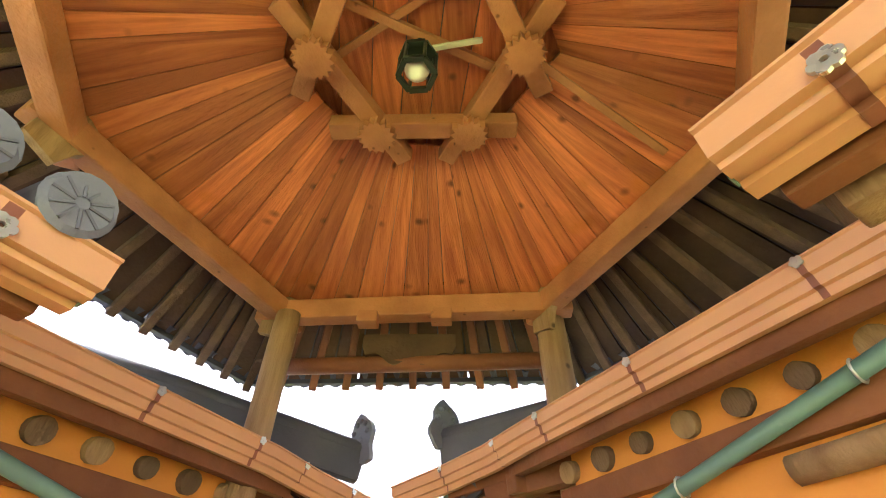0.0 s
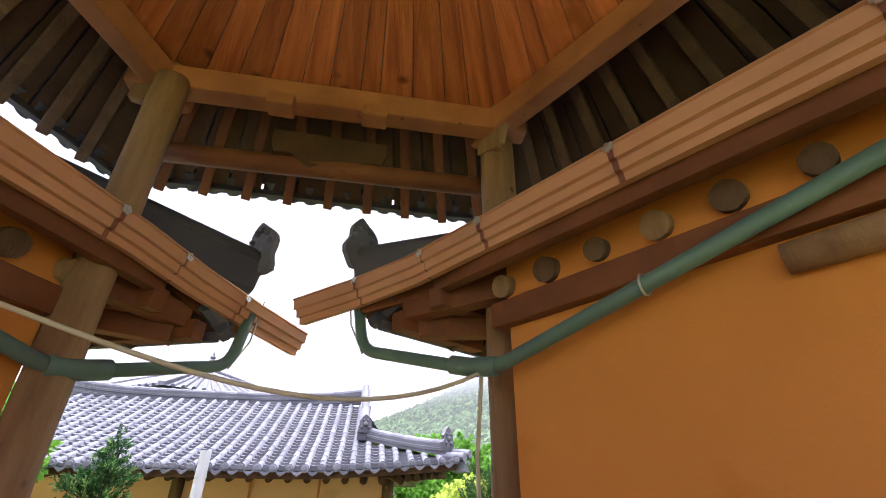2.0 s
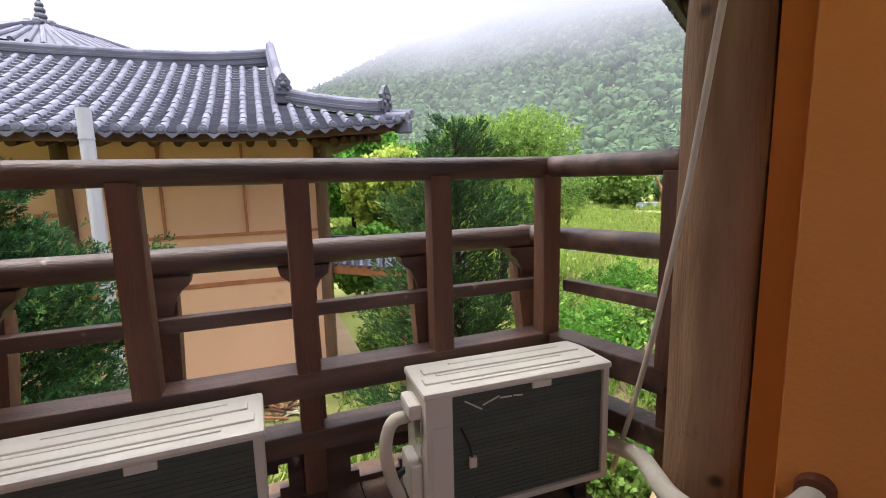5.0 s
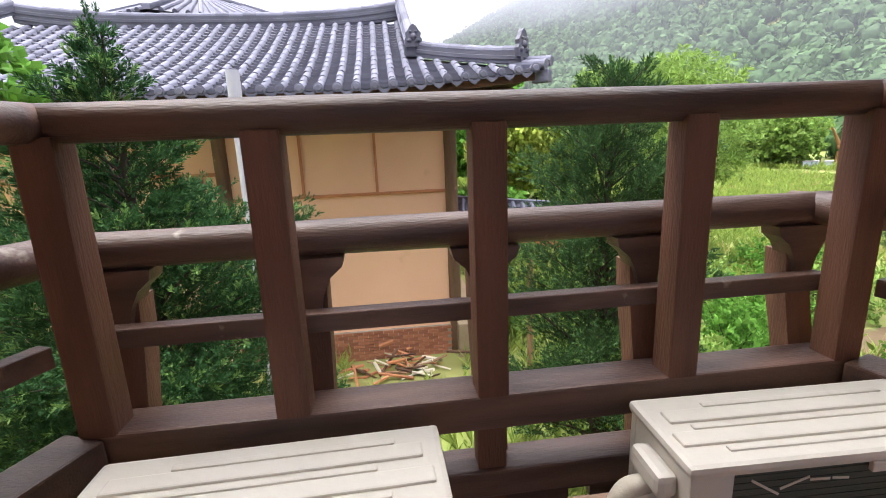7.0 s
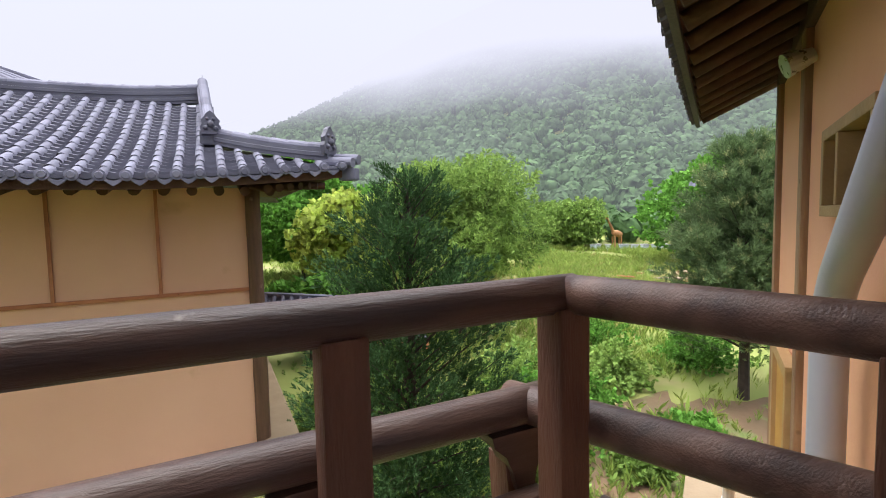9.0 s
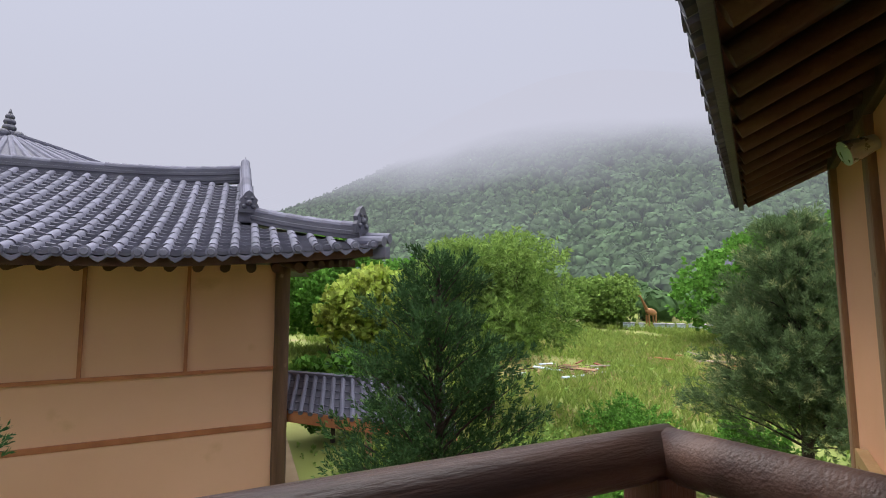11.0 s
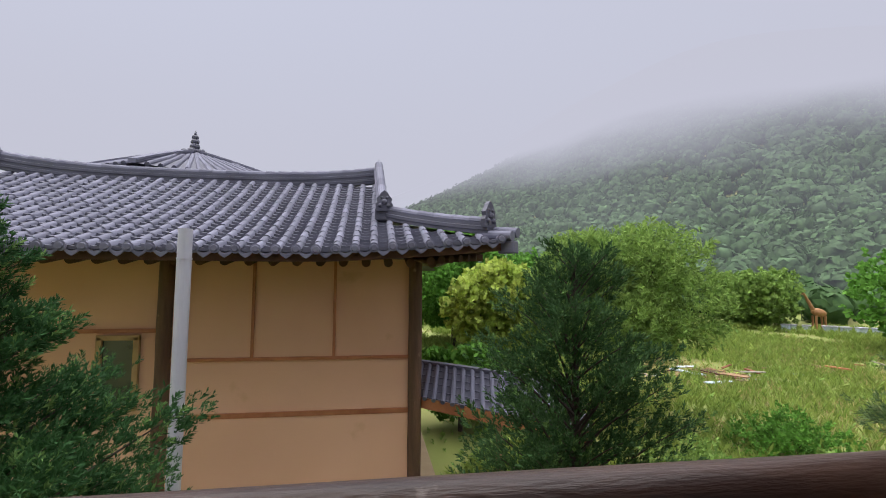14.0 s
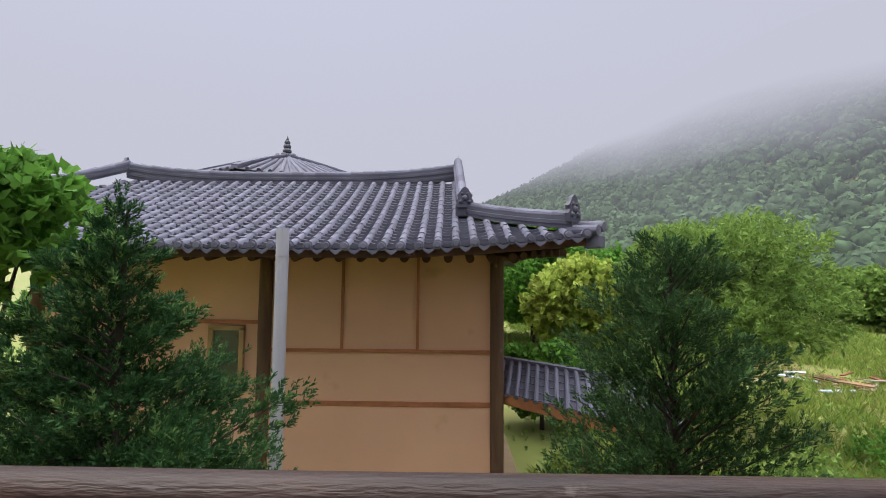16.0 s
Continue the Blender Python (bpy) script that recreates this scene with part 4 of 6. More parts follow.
    for sx, sz, sw, a in scratch:
        one("scuff", lambda bm, sx=sx, sz=sz, sw=sw, a=a: box(bm, (sw * 0.8, 0.0015, 0.006), M @ pose(sx, 0.010, sz, 0, a, 0), 0), ACWHITE, th, "pale scrape across the fins")
    for sx in (-0.25, 0.25):
        one("foot", lambda bm, sx=sx: B(bm, sx - 0.03, sx + 0.03, -0.01, dp + 0.01, 0.0, z0 + 0.002, 0.006), BLACK, th, "black rubber foot block")
    pts = [M @ Vector(p) for p in ((-h - 0.03, 0.12, 0.42), (-h - 0.10, 0.10, 0.43), (-h - 0.13, 0.10, 0.33), (-h - 0.11, 0.10, 0.20), (-h - 0.07, 0.10, 0.10), (-h - 0.09, 0.14, 0.02))]
    one("wrapped_hose", lambda bm: tube(bm, bend(pts), 0.024, 12), HOSE, th, "cream tape-wrapped coolant hose")
    pts2 = [M @ Vector(p) for p in ((-h - 0.03, 0.15, 0.20), (-h - 0.08, 0.16, 0.16), (-h - 0.07, 0.17, 0.05), (-h - 0.2, 0.2, 0.02))]
    one("thin_hose", lambda bm: tube(bm, bend(pts2), 0.012, 8), BLACK, th)
    return th


ac_unit(pose(0.145, 3.845, 0, 0, 0, -2), "aged white outdoor air-conditioner unit with a scraped dark coil", ((-0.20, 0.475, 0.10, 32), (-0.13, 0.48, 0.09, -20), (-0.07, 0.483, 0.06, 2), (-0.02, 0.481, 0.05, 6), (-0.19, 0.10, 0.05, 25)))
ac_unit(pose(-1.14, 3.84, 0, 0, 0, 1), "aged white outdoor air-conditioner unit with dusty dark coil by the railing", ((-0.24, 0.34, 0.02, 0), (-0.13, 0.32, 0.02, 0)))

# ---- drain pipes, hose, strap ----
def downpipe(P, name, lab, tail):
    th = thing(name, P(-0.1, 0.1, 2.3), lab, "pipe")
    pts = [P(-0.40, 0.92, 2.80), P(-0.36, 0.86, 2.42), P(-0.16, 0.12, 2.21), P(-0.10, -0.05, 2.19), P(-0.10, -2.1, 2.64)]
    one("drain_pipe", lambda bm: tube(bm, bend(pts), 0.037, 14), TEAL, th)
    one("joint", lambda bm: tube(bm, [P(-0.185, 0.20, 2.236), P(-0.15, 0.08, 2.205), P(-0.105, -0.06, 2.193)], 0.052, 14), TEAL, th, "pipe elbow collar")
    one("chain", lambda bm: tube(bm, [P(-0.44, 0.98, 2.9), P(-0.42, 0.94, 2.6), P(-0.36, 0.86, 2.40)], 0.006, 6), STEEL, th, "thin hanging chain")
    for o in (-0.9, -1.8):
        one("pipe_strap", lambda bm, o=o: tube(bm, [P(-0.10 + 0.047 * math.cos(a), o, 2.19 - 0.2195 * (o + 0.05) + 0.047 * math.sin(a)) for a in (2 * math.pi * k / 10 for k in range(11))], 0.006, 6), STEEL, th)
downpipe(PW, "drain_pipe_run", "faded teal plastic drain pipe sloping along the orange wall", 1)
downpipe(PV, "drain_pipe_run", "faded teal plastic drain pipe under the eave of the opposite wing", 1)

strap = thing("tie_strap", PW(-0.1, 0.05, 2.2), "pale webbing strap strung across the passage and hanging by the post", "strap")
A, Bp = PV(-0.10, -0.75, 2.38), PW(-0.14, 0.02, 2.17)
one("webbing_span", lambda bm: tube(bm, [A.lerp(Bp, t / 20) - Vector((0, 0, 0.26 * 4 * (t / 20) * (1 - t / 20) * (0.45 + 0.9 * t / 20))) for t in range(21)], 0.011, 6), HOSE, strap)
one("webbing_tail", lambda bm: tube(bm, [Bp, Vector((0.45, 3.36, 1.80)), Vector((0.49, 3.48, 1.25)), Vector((0.57, 3.66, 0.72)), Vector((0.61, 3.80, 0.32)), Vector((0.60, 3.88, 0.03))], 0.011, 6), HOSE, strap)
hose = thing("wall_hose", PW(-0.1, -0.1, 0.2), "white wrapped hose passing through the orange wall behind the post", "hose")
one("wrapped_run", lambda bm: tube(bm, bend([PW(0.10, -0.16, 0.38), PW(-0.04, -0.14, 0.35), PW(-0.15, 0.02, 0.27), PW(-0.13, 0.18, 0.27), Vector((0.60, 3.74, 0.20)), Vector((0.50, 4.02, 0.14))]), 0.034, 14), HOSE, hose)
one("wall_collar", lambda bm: tube(bm, [PW(0.03, -0.15, 0.37), PW(-0.012, -0.145, 0.365)], 0.048, 14), FASCIA, hose, "rough hole edge in the clay")
lump = thing("wall_log", PW(-0.05, -1.7, 2.3), "weathered log lying along the wall under the plate", "log")
one("log", lambda bm: log(bm, PW(-0.02, -1.38, 2.34), PW(-0.02, -2.7, 2.36), 0.06, 12, 8, 0.12, 4), POST, lump)

# ---- gutters of the rear wings, close to the walker's start ----
def rear_gutter(a, b, side, z, lab, tiles):
    a, b = Vector((*a, z)), Vector((*b, z))
    d = (b - a).normalized()
    n = Vector((-d.y, d.x, 0)) * side
    th = thing("rear_gutter", a, lab, "gutter")
    prof = [(0.20, 0.0), (0.13, -0.004), (0.125, 0.018), (0.085, 0.018), (0.08, 0.0), (0.03, 0.0), (0.025, 0.018), (-0.01, 0.018), (-0.015, 0.11), (-0.03, 0.115), (-0.03, 0.125), (0.20, 0.125)]
    def tr(bm):
        vs = quads(bm, [[p + n * u + Vector((0, 0, v)) for u, v in prof] for p in (a, b)])
        bm.faces.new(vs[0])
        bm.faces.new(vs[-1])
    one("trough", tr, GUTTER, th)
    for t in (0.22, 0.7):
        p = a.lerp(b, t)
        one("strap", lambda bm, p=p: quads(bm, [[q + n * u + Vector((0, 0, v - 0.003)) for u, v in prof[:9]] for q in (p - d * 0.02, p + d * 0.02)]), GUTDK, th)
        def cl(bm, p=p):
            for k in range(6):
                an = 2 * math.pi * k / 6
                c = p - n * 0.02 + Vector((0, 0, 0.03)) + d * 0.022 * math.cos(an) + Vector((0, 0, 0.022 * math.sin(an)))
                rod(bm, c, c - n * 0.012, 0.015, seg=8)
        one("clip", cl, STEEL, th, "flower-shaped metal clip")
    one("end_patch", lambda bm: box(bm, (0.006, 0.05, 0.03), Matrix.Translation(a + n * 0.10 - d * 0.002 + Vector((0, 0, 0.02))) @ d.to_track_quat("X", "Z").to_matrix().to_4x4()), TEAL, th, "blob of grey-green sealant")
    one("eave_board", lambda bm: bar(bm, a + d * 0.05 + n * 0.27 + Vector((0, 0, 0.06)), b + n * 0.27 + Vector((0, 0, 0.06)), 0.09, 0.16, 0.008), FASCIA, th)
    one("eave_timber", lambda bm: bar(bm, a + d * 0.12 + n * 0.42 + Vector((0, 0, 0.02)), b + n * 0.42 + Vector((0, 0, 0.02)), 0.14, 0.14, 0.012), POST, th)
    for k in range(tiles):
        c = a + d * (0.18 + 0.27 * k) + Vector((0, 0, 0.20))
        def disc(bm, c=c):
            rod(bm, c - n * 0.03, c + n * 0.5 + Vector((0, 0, 0.2)), 0.10, seg=18)
            rod(bm, c - n * 0.045, c - n * 0.03, 0.085, 0.105, seg=18)
            for j in range(10):
                an = 2 * math.pi * j / 10
                e = d * math.cos(an) + Vector((0, 0, math.sin(an)))
                rod(bm, c - n * 0.047 + e * 0.02, c - n * 0.047 + e * 0.085, 0.006, seg=5)
        one("end_tile", disc, TILE, th, "round roof tile end with a rosette")
    return th
rear_gutter((0.636, 0.75), (1.44, -0.26), 1, 2.68, "ribbed brown painted gutter end with clips, close overhead", 0)
rear_gutter((-1.045, 1.0), (-1.59, -0.17), -1, 2.55, "ribbed brown painted gutter end under round roof tiles", 5)

# ---- right wing's outer face: window, floodlight, drain, downstairs door ----
win = thing("window_1", PW(2.6, 0, 1.6), "small timber window in the salmon wall, half slid open", "window", kind="structure")
wx0, wx1, wz0, wz1 = 1.80, 2.72, 1.50, 1.86
FRAME = mat("pale_window_timber", (0.42, 0.27, 0.12), (0.34, 0.2, 0.085), 4, 0.6, 0.2, 40)
for nm, x0, x1, z0, z1 in (("frame_top", wx0 - 0.06, wx1 + 0.06, wz1, wz1 + 0.06), ("window_sill", wx0 - 0.06, wx1 + 0.06, wz0 - 0.06, wz0), ("frame_near", wx0 - 0.06, wx0, wz0, wz1), ("frame_far", wx1, wx1 + 0.06, wz0, wz1), ("mullion", 2.36, 2.41, wz0, wz1)):
    one(nm, lambda bm, x0=x0, x1=x1, z0=z0, z1=z1: boxw(bm, x0, x1, -0.20, 0.035, z0, z1, 0.006), FRAME, win)
one("pane", lambda bm: boxw(bm, wx0, 2.36, -0.12, -0.11, wz0, wz1), GLASSDK, win)
one("pane", lambda bm: boxw(bm, 2.41, wx1, -0.16, -0.15, wz0, wz1), GLASSDK, win)
flood = thing("wall_lamp", PW(3.4, 0.1, 2.5), "small round steel wall lamp below the eave", "lamp")
one("shade", lambda bm: rod(bm, PW(3.4, 0.0, 2.52), PW(3.37, 0.16, 2.46), 0.05, 0.085, 16), STEEL, flood)
vent = thing("side_drain_pipe", PW(1.0, 0.2, 0), "grey plastic drain pipe bent along the salmon wall", "pipe")
one("drain_pipe", lambda bm: tube(bm, bend([PW(0.40, 0.13, 2.16), PW(1.74, 0.12, 1.20), PW(1.87, 0.12, 1.02), PW(1.88, 0.12, GROUND_Z)]), 0.068, 14), GREYPIPE, vent)
door = thing("door_1", PW(4.2, 0, -1.9), "ochre timber door with a round steel knob on the terrace", "door", kind="structure")
OCHRE = mat("ochre_door_timber", (0.50, 0.27, 0.07), (0.42, 0.21, 0.05), 3, 0.55, 0.15, 40)
TERRACE_Z = -1.9
one("door_leaf", lambda bm: boxw(bm, 3.80, 4.62, -0.015, 0.035, TERRACE_Z, 0.16, 0.006), OCHRE, door)
for nm, x0, x1, z0, z1 in (("jamb", 3.72, 3.80, TERRACE_Z, 0.25), ("jamb", 4.62, 4.74, TERRACE_Z, 0.25), ("lintel", 3.72, 4.74, 0.16, 0.27)):
    one(nm, lambda bm, x0=x0, x1=x1, z0=z0, z1=z1: boxw(bm, x0, x1, -0.015, 0.07, z0, z1, 0.006), FRAME, door)
one("door_knob", lambda bm: bmesh.ops.create_uvsphere(bm, u_segments=14, v_segments=10, radius=0.04, matrix=Matrix.Translation(PW(3.88, 0.08, -0.60))), STEEL, door, "round steel knob", True)
SLAB = mat("pale_concrete", (0.30, 0.225, 0.145), (0.24, 0.18, 0.11), 2, 0.9, 0.3, 20)
slab = thing("concrete_terrace", PW(4.6, 0.4, GROUND_Z), "pale tan concrete terrace along the salmon wall", "terrace")
one("slab", lambda bm: boxw(bm, 2.4, 7.2, 0.0, 0.84, TERRACE_Z - 0.14, TERRACE_Z - 0.03, 0.015), SLAB, slab)
one("base", lambda bm: boxw(bm, 2.45, 7.15, 0.0, 0.79, GROUND_Z - 0.05, TERRACE_Z - 0.14, 0.01), MORTAR, slab)
vp = thing("vent_pipe", PW(5.2, 0.38, TERRACE_Z), "short white plastic vent pipe with an elbow", "pipe")
one("riser", lambda bm: tube(bm, bend([PW(5.2, 0.38, TERRACE_Z - 0.03), PW(5.2, 0.38, TERRACE_Z + 0.42), PW(5.08, 0.45, TERRACE_Z + 0.45)]), 0.06, 12), ACWHITE, vp)
one("collar", lambda bm: rod(bm, PW(5.2, 0.38, TERRACE_Z + 0.12), PW(5.2, 0.38, TERRACE_Z + 0.20), 0.07, seg=14), ACWHITE, vp)


# ---- the house across the yard ----
HX0, HX1, HY = -8.20, 0.47, 12.30
EY, RY = 10.9, 15.3
EX1, EX0 = 1.87, -11.2
RX1, RX0 = -0.24, -8.75
EZ, RZ = 2.13, 4.09
HIPX, HIPY = -0.15, 12.65
house = thing("house", (-4, 14, GROUND_Z), "peach clay house with a grey tiled hip-and-gable roof", "house")


def roofz(x, y):
    """Height of the front slope: hollow towards the eave, lifted at the corners."""
    t = min(1.0, max(0.0, (y - EY) / (RY - EY)))
    c = 0.5 * (EX0 + EX1)
    u = abs(x - c) / (0.5 * (EX1 - EX0))
    lift = 0.24 * max(0.0, (u - 0.5) / 0.5) ** 1.4 * (1 - t) + 0.12 * max(0.0, u - 0.4) * t
    return EZ + (RZ - EZ) * (0.78 * t + 0.22 * t * t) + lift


def front_y(x):
    """The upper end of the tile column at x."""
    if RX0 < x <= HIPX:
        return RY
    if x > HIPX:
        return EY + (HIPY - EY) * (EX1 - x) / (EX1 - HIPX)
    return EY + (RY - EY) * max(0.0, (x - EX0) / (RX0 - EX0))


one("wall", lambda bm: box(bm, (HX1 - HX0, 0.2, 5.30), Matrix.Translation(((HX0 + HX1) / 2, HY + 0.1, -0.55)), 0.0), PEACH, house)
one("gable_side_wall", lambda bm: box(bm, (0.2, 6.0, 5.30), Matrix.Translation((HX1 - 0.1, HY + 3.2, -0.55)), 0.0), PEACH, house)
for x in (HX1 - 0.02, -3.875, HX0):
    one("post", lambda bm, x=x: log(bm, (x, HY - 0.02, GROUND_Z), (x, HY - 0.02, 2.15), 0.125, 14, 14, 0.08, x), HOUSEPOST, house, "weathered round house post")
for x in (-2.43, -1.02):
    one("stud", lambda bm, x=x: bar(bm, (x, HY - 0.012, 0.33), (x, HY - 0.012, 2.05), 0.05, 0.065, 0.006, (0, 1, 0)), BEAM, house)
for z, a, b, h in ((0.31, -3.83, HX1, 0.06), (-0.655, -3.83, HX1, 0.09), (0.82, HX0, -3.92, 0.07)):
    one("rail", lambda bm, z=z, a=a, b=b, h=h: bar(bm, (a, HY - 0.014, z), (b, HY - 0.014, z), 0.05, h, 0.008), BEAM, house)
one("plinth_band", lambda bm: box(bm, (4.2, 0.03, 1.85), Matrix.Translation((-1.70, HY - 0.012, -1.625)), 0.004), PEACH, house)
hw = one("window", lambda bm: box(bm, (0.50, 0.05, 1.10), Matrix.Translation((-4.58, HY - 0.004, 0.12)), 0.004), GLASSDK, house, "dark window in a pale timber frame")
for nm, x, z, sx, sz in (("frame_left", -4.87, 0.12, 0.09, 1.2), ("frame_right", -4.29, 0.12, 0.09, 1.2), ("frame_top", -4.58, 0.71, 0.67, 0.09), ("sill", -4.58, -0.46, 0.67, 0.1)):
    one(nm, lambda bm, x=x, z=z, sx=sx, sz=sz: box(bm, (sx, 0.09, sz), Matrix.Translation((x, HY - 0.035, z)), 0.008), FRAME, hw)
# rafters and soffit, their wood coloured darker for the eave shade
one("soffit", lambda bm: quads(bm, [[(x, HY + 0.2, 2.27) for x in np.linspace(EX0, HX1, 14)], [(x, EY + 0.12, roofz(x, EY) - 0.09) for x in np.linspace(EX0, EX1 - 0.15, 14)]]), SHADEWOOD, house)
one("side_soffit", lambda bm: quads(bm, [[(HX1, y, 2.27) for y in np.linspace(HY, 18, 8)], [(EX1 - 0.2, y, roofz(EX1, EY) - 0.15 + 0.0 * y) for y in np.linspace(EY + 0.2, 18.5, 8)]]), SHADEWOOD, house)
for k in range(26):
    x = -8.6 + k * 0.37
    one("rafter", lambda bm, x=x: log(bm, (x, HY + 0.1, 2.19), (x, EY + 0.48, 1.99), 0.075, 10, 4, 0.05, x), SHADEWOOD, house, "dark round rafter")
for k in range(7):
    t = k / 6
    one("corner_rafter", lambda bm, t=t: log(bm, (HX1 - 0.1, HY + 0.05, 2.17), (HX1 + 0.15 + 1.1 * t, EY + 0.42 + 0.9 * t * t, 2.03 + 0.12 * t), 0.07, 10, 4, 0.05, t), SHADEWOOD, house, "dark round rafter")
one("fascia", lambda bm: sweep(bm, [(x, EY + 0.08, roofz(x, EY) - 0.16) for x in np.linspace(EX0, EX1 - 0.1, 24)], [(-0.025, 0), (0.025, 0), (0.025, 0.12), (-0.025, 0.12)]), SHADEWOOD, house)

# tile beds, cover tiles, eave discs, ridges
PITCH = 0.292
cols = [EX1 - 0.16 - PITCH * k for k in range(46)]
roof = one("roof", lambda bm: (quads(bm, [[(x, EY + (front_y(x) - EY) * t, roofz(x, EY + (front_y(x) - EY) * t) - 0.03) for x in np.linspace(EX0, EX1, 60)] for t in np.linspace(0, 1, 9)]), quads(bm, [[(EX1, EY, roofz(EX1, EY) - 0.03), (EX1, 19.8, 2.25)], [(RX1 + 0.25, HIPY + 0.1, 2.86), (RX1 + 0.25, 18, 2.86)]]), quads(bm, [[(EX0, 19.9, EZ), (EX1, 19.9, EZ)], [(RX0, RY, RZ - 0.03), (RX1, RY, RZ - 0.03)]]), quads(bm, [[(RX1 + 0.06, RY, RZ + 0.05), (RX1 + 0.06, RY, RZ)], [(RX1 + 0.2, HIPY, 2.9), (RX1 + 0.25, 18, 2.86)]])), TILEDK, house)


def pans(bm):
    for x in cols:
        xm = x - PITCH / 2
        top = front_y(xm) if xm > EX0 + 0.2 else EY
        n = max(1, int((top - EY) / 0.17))
        for k in range(n):
            y0, y1 = EY - 0.03 + (top - EY) * k / n, EY - 0.03 + (top - EY) * (k + 1) / n + 0.02
            rows = []
            for y, dz in ((y0, 0.055), (y0 + 0.001, 0.03), (y1, 0.004)):
                rows.append([(xm + PITCH * u * 0.5, y, roofz(xm, y) + dz + 0.05 * u * u - 0.03) for u in (-0.95, -0.5, 0, 0.5, 0.95)])
            rows[0] = [(p[0], p[1], p[2] - 0.05) for p in rows[0]]
            quads(bm, [rows[0], [(p[0], p[1], p[2] + 0.05) for p in rows[0]]] )
            quads(bm, [[(p[0], p[1], p[2] + 0.05) for p in rows[0]], rows[2]])
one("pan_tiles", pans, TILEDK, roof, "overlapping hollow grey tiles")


def halfpipe(bm, ln, r, seg=6):
    rows = []
    for y, rr in ((0, r), (ln, r * 0.94)):
        rows.append([(rr * math.cos(math.pi * k / seg), y, rr * math.sin(math.pi * k / seg)) for k in range(seg + 1)])
    quads(bm, rows)


bm = bmesh.new()
halfpipe(bm, 0.335, 0.068)
bmesh.ops.recalc_face_normals(bm, faces=bm.faces)
covermesh = bpy.data.meshes.new("cover_tile")
bm.to_mesh(covermesh)
bm.free()
covermesh.materials.append(TILE)
covermesh.shade_smooth()
bm = bmesh.new()
bmesh.ops.create_cone(bm, cap_ends=True, segments=14, radius1=0.078, radius2=0.078, depth=0.035, matrix=pose(0, 0, 0.0, 90, 0, 0))
bmesh.ops.create_cone(bm, cap_ends=True, segments=14, radius1=0.055, radius2=0.045, depth=0.02, matrix=pose(0, -0.024, 0, 90, 0, 0))
discmesh = bpy.data.meshes.new("end_disc")
bm.to_mesh(discmesh)
bm.free()
discmesh.materials.append(TILE)
bm = bmesh.new()
lip = [(-0.115, 0.02), (-0.10, -0.03), (-0.05, -0.075), (0, -0.105), (0.05, -0.075), (0.10, -0.03), (0.115, 0.02), (0.05, -0.02), (0, -0.032), (-0.05, -0.02)]
extrude(bm, lip, 0.025, pose(0, 0, 0, 90, 0, 0))
bmesh.ops.recalc_face_normals(bm, faces=bm.faces)
lipmesh = bpy.data.meshes.new("drip_tile")
bm.to_mesh(lipmesh)
bm.free()
lipmesh.materials.append(TILE)


def piece(name, me, parent, m):
    ob = new(name, me)
    ob.parent = parent
    ob.matrix_parent_inverse = parent.matrix_world.inverted()
    ob.matrix_basis = m
    return ob


far = bmesh.new()
jit = random.Random(4)
made = 0
for x in cols:
    top = front_y(x) if x > EX0 + 0.2 else EY
    n = max(1, int(round((top - EY) / 0.31)))
    for k in range(n):
        y0, y1 = EY + (top - EY) * k / n, EY + (top - EY) * (k + 1) / n
        a = Vector((x + jit.uniform(-0.006, 0.006), y0 - 0.03, roofz(x, y0 - 0.03) + 0.02))
        b = Vector((x, y1, roofz(x, y1) + 0.006))
        ln = (b - a).length
        m = Matrix.Translation(a) @ pose(0, 0, 0, math.degrees(math.atan2(b.z - a.z, b.y - a.y)), 0, jit.uniform(-0.8, 0.8)) @ Matrix.Diagonal((1, ln / 0.33, 1, 1))
        if made < 300:
            piece("cover_tile", covermesh, roof, m)
            made += 1
        else:
            far.from_mesh(covermesh)
            vs = list(far.verts)[-len(covermesh.vertices):]
            bmesh.ops.transform(far, matrix=m, verts=vs)
    if x > EX0 + 0.2:
        piece("eave_disc", discmesh, roof, Matrix.Translation((x, EY - 0.05, roofz(x, EY) + 0.025)))
        piece("drip_tile", lipmesh, roof, Matrix.Translation((x - PITCH / 2, EY - 0.03, roofz(x - PITCH / 2, EY) - 0.012)))
tagged(part("far_cover_tiles", far, TILE, roof, "", True), kind="stuff")


def ridgeline(bm, pts, w, h, layers):
    """The body of a ridge: courses of flat tiles, each stepping in and out."""
    side = []
    for k in range(layers):
        u = w * (0.5 if k % 2 else 0.43)
        side += [(u, h * k / layers), (u, h * (k + 0.9) / layers)]
    sweep(bm, pts, side + [(-u, v) for u, v in reversed(side)])


def ridge(name, pts, w, h, layers, material, parent, label):
    """A ridge body with its row of half-round cap tiles."""
    pts = [Vector(p) for p in pts]
    body = one(name, lambda bm: ridgeline(bm, pts, w, h, layers), material, parent, label)
    for a, b in zip(pts, pts[1:]):
        n = max(1, int(round((b - a).length / 0.34)))
        for k in range(n):
            p, q = a.lerp(b, k / n) + Vector((0, 0, h + 0.015)), a.lerp(b, (k + 1.04) / n) + Vector((0, 0, h + 0.008))
            one("cap_tile", lambda bm: rod(bm, p, q, w * 0.42, w * 0.39, 12), TILE, parent)
    return body


def rz(x):
    u = (x - RX0) / (RX1 - RX0) * 2 - 1
    return RZ - 0.14 + 0.24 * abs(u) ** 3.0
ridge("main_ridge", [(x, RY, rz(x)) for x in np.linspace(RX0, RX1, 15)], 0.22, 0.33, 5, TILEDK, roof, "stacked tile ridge curving up at its ends")
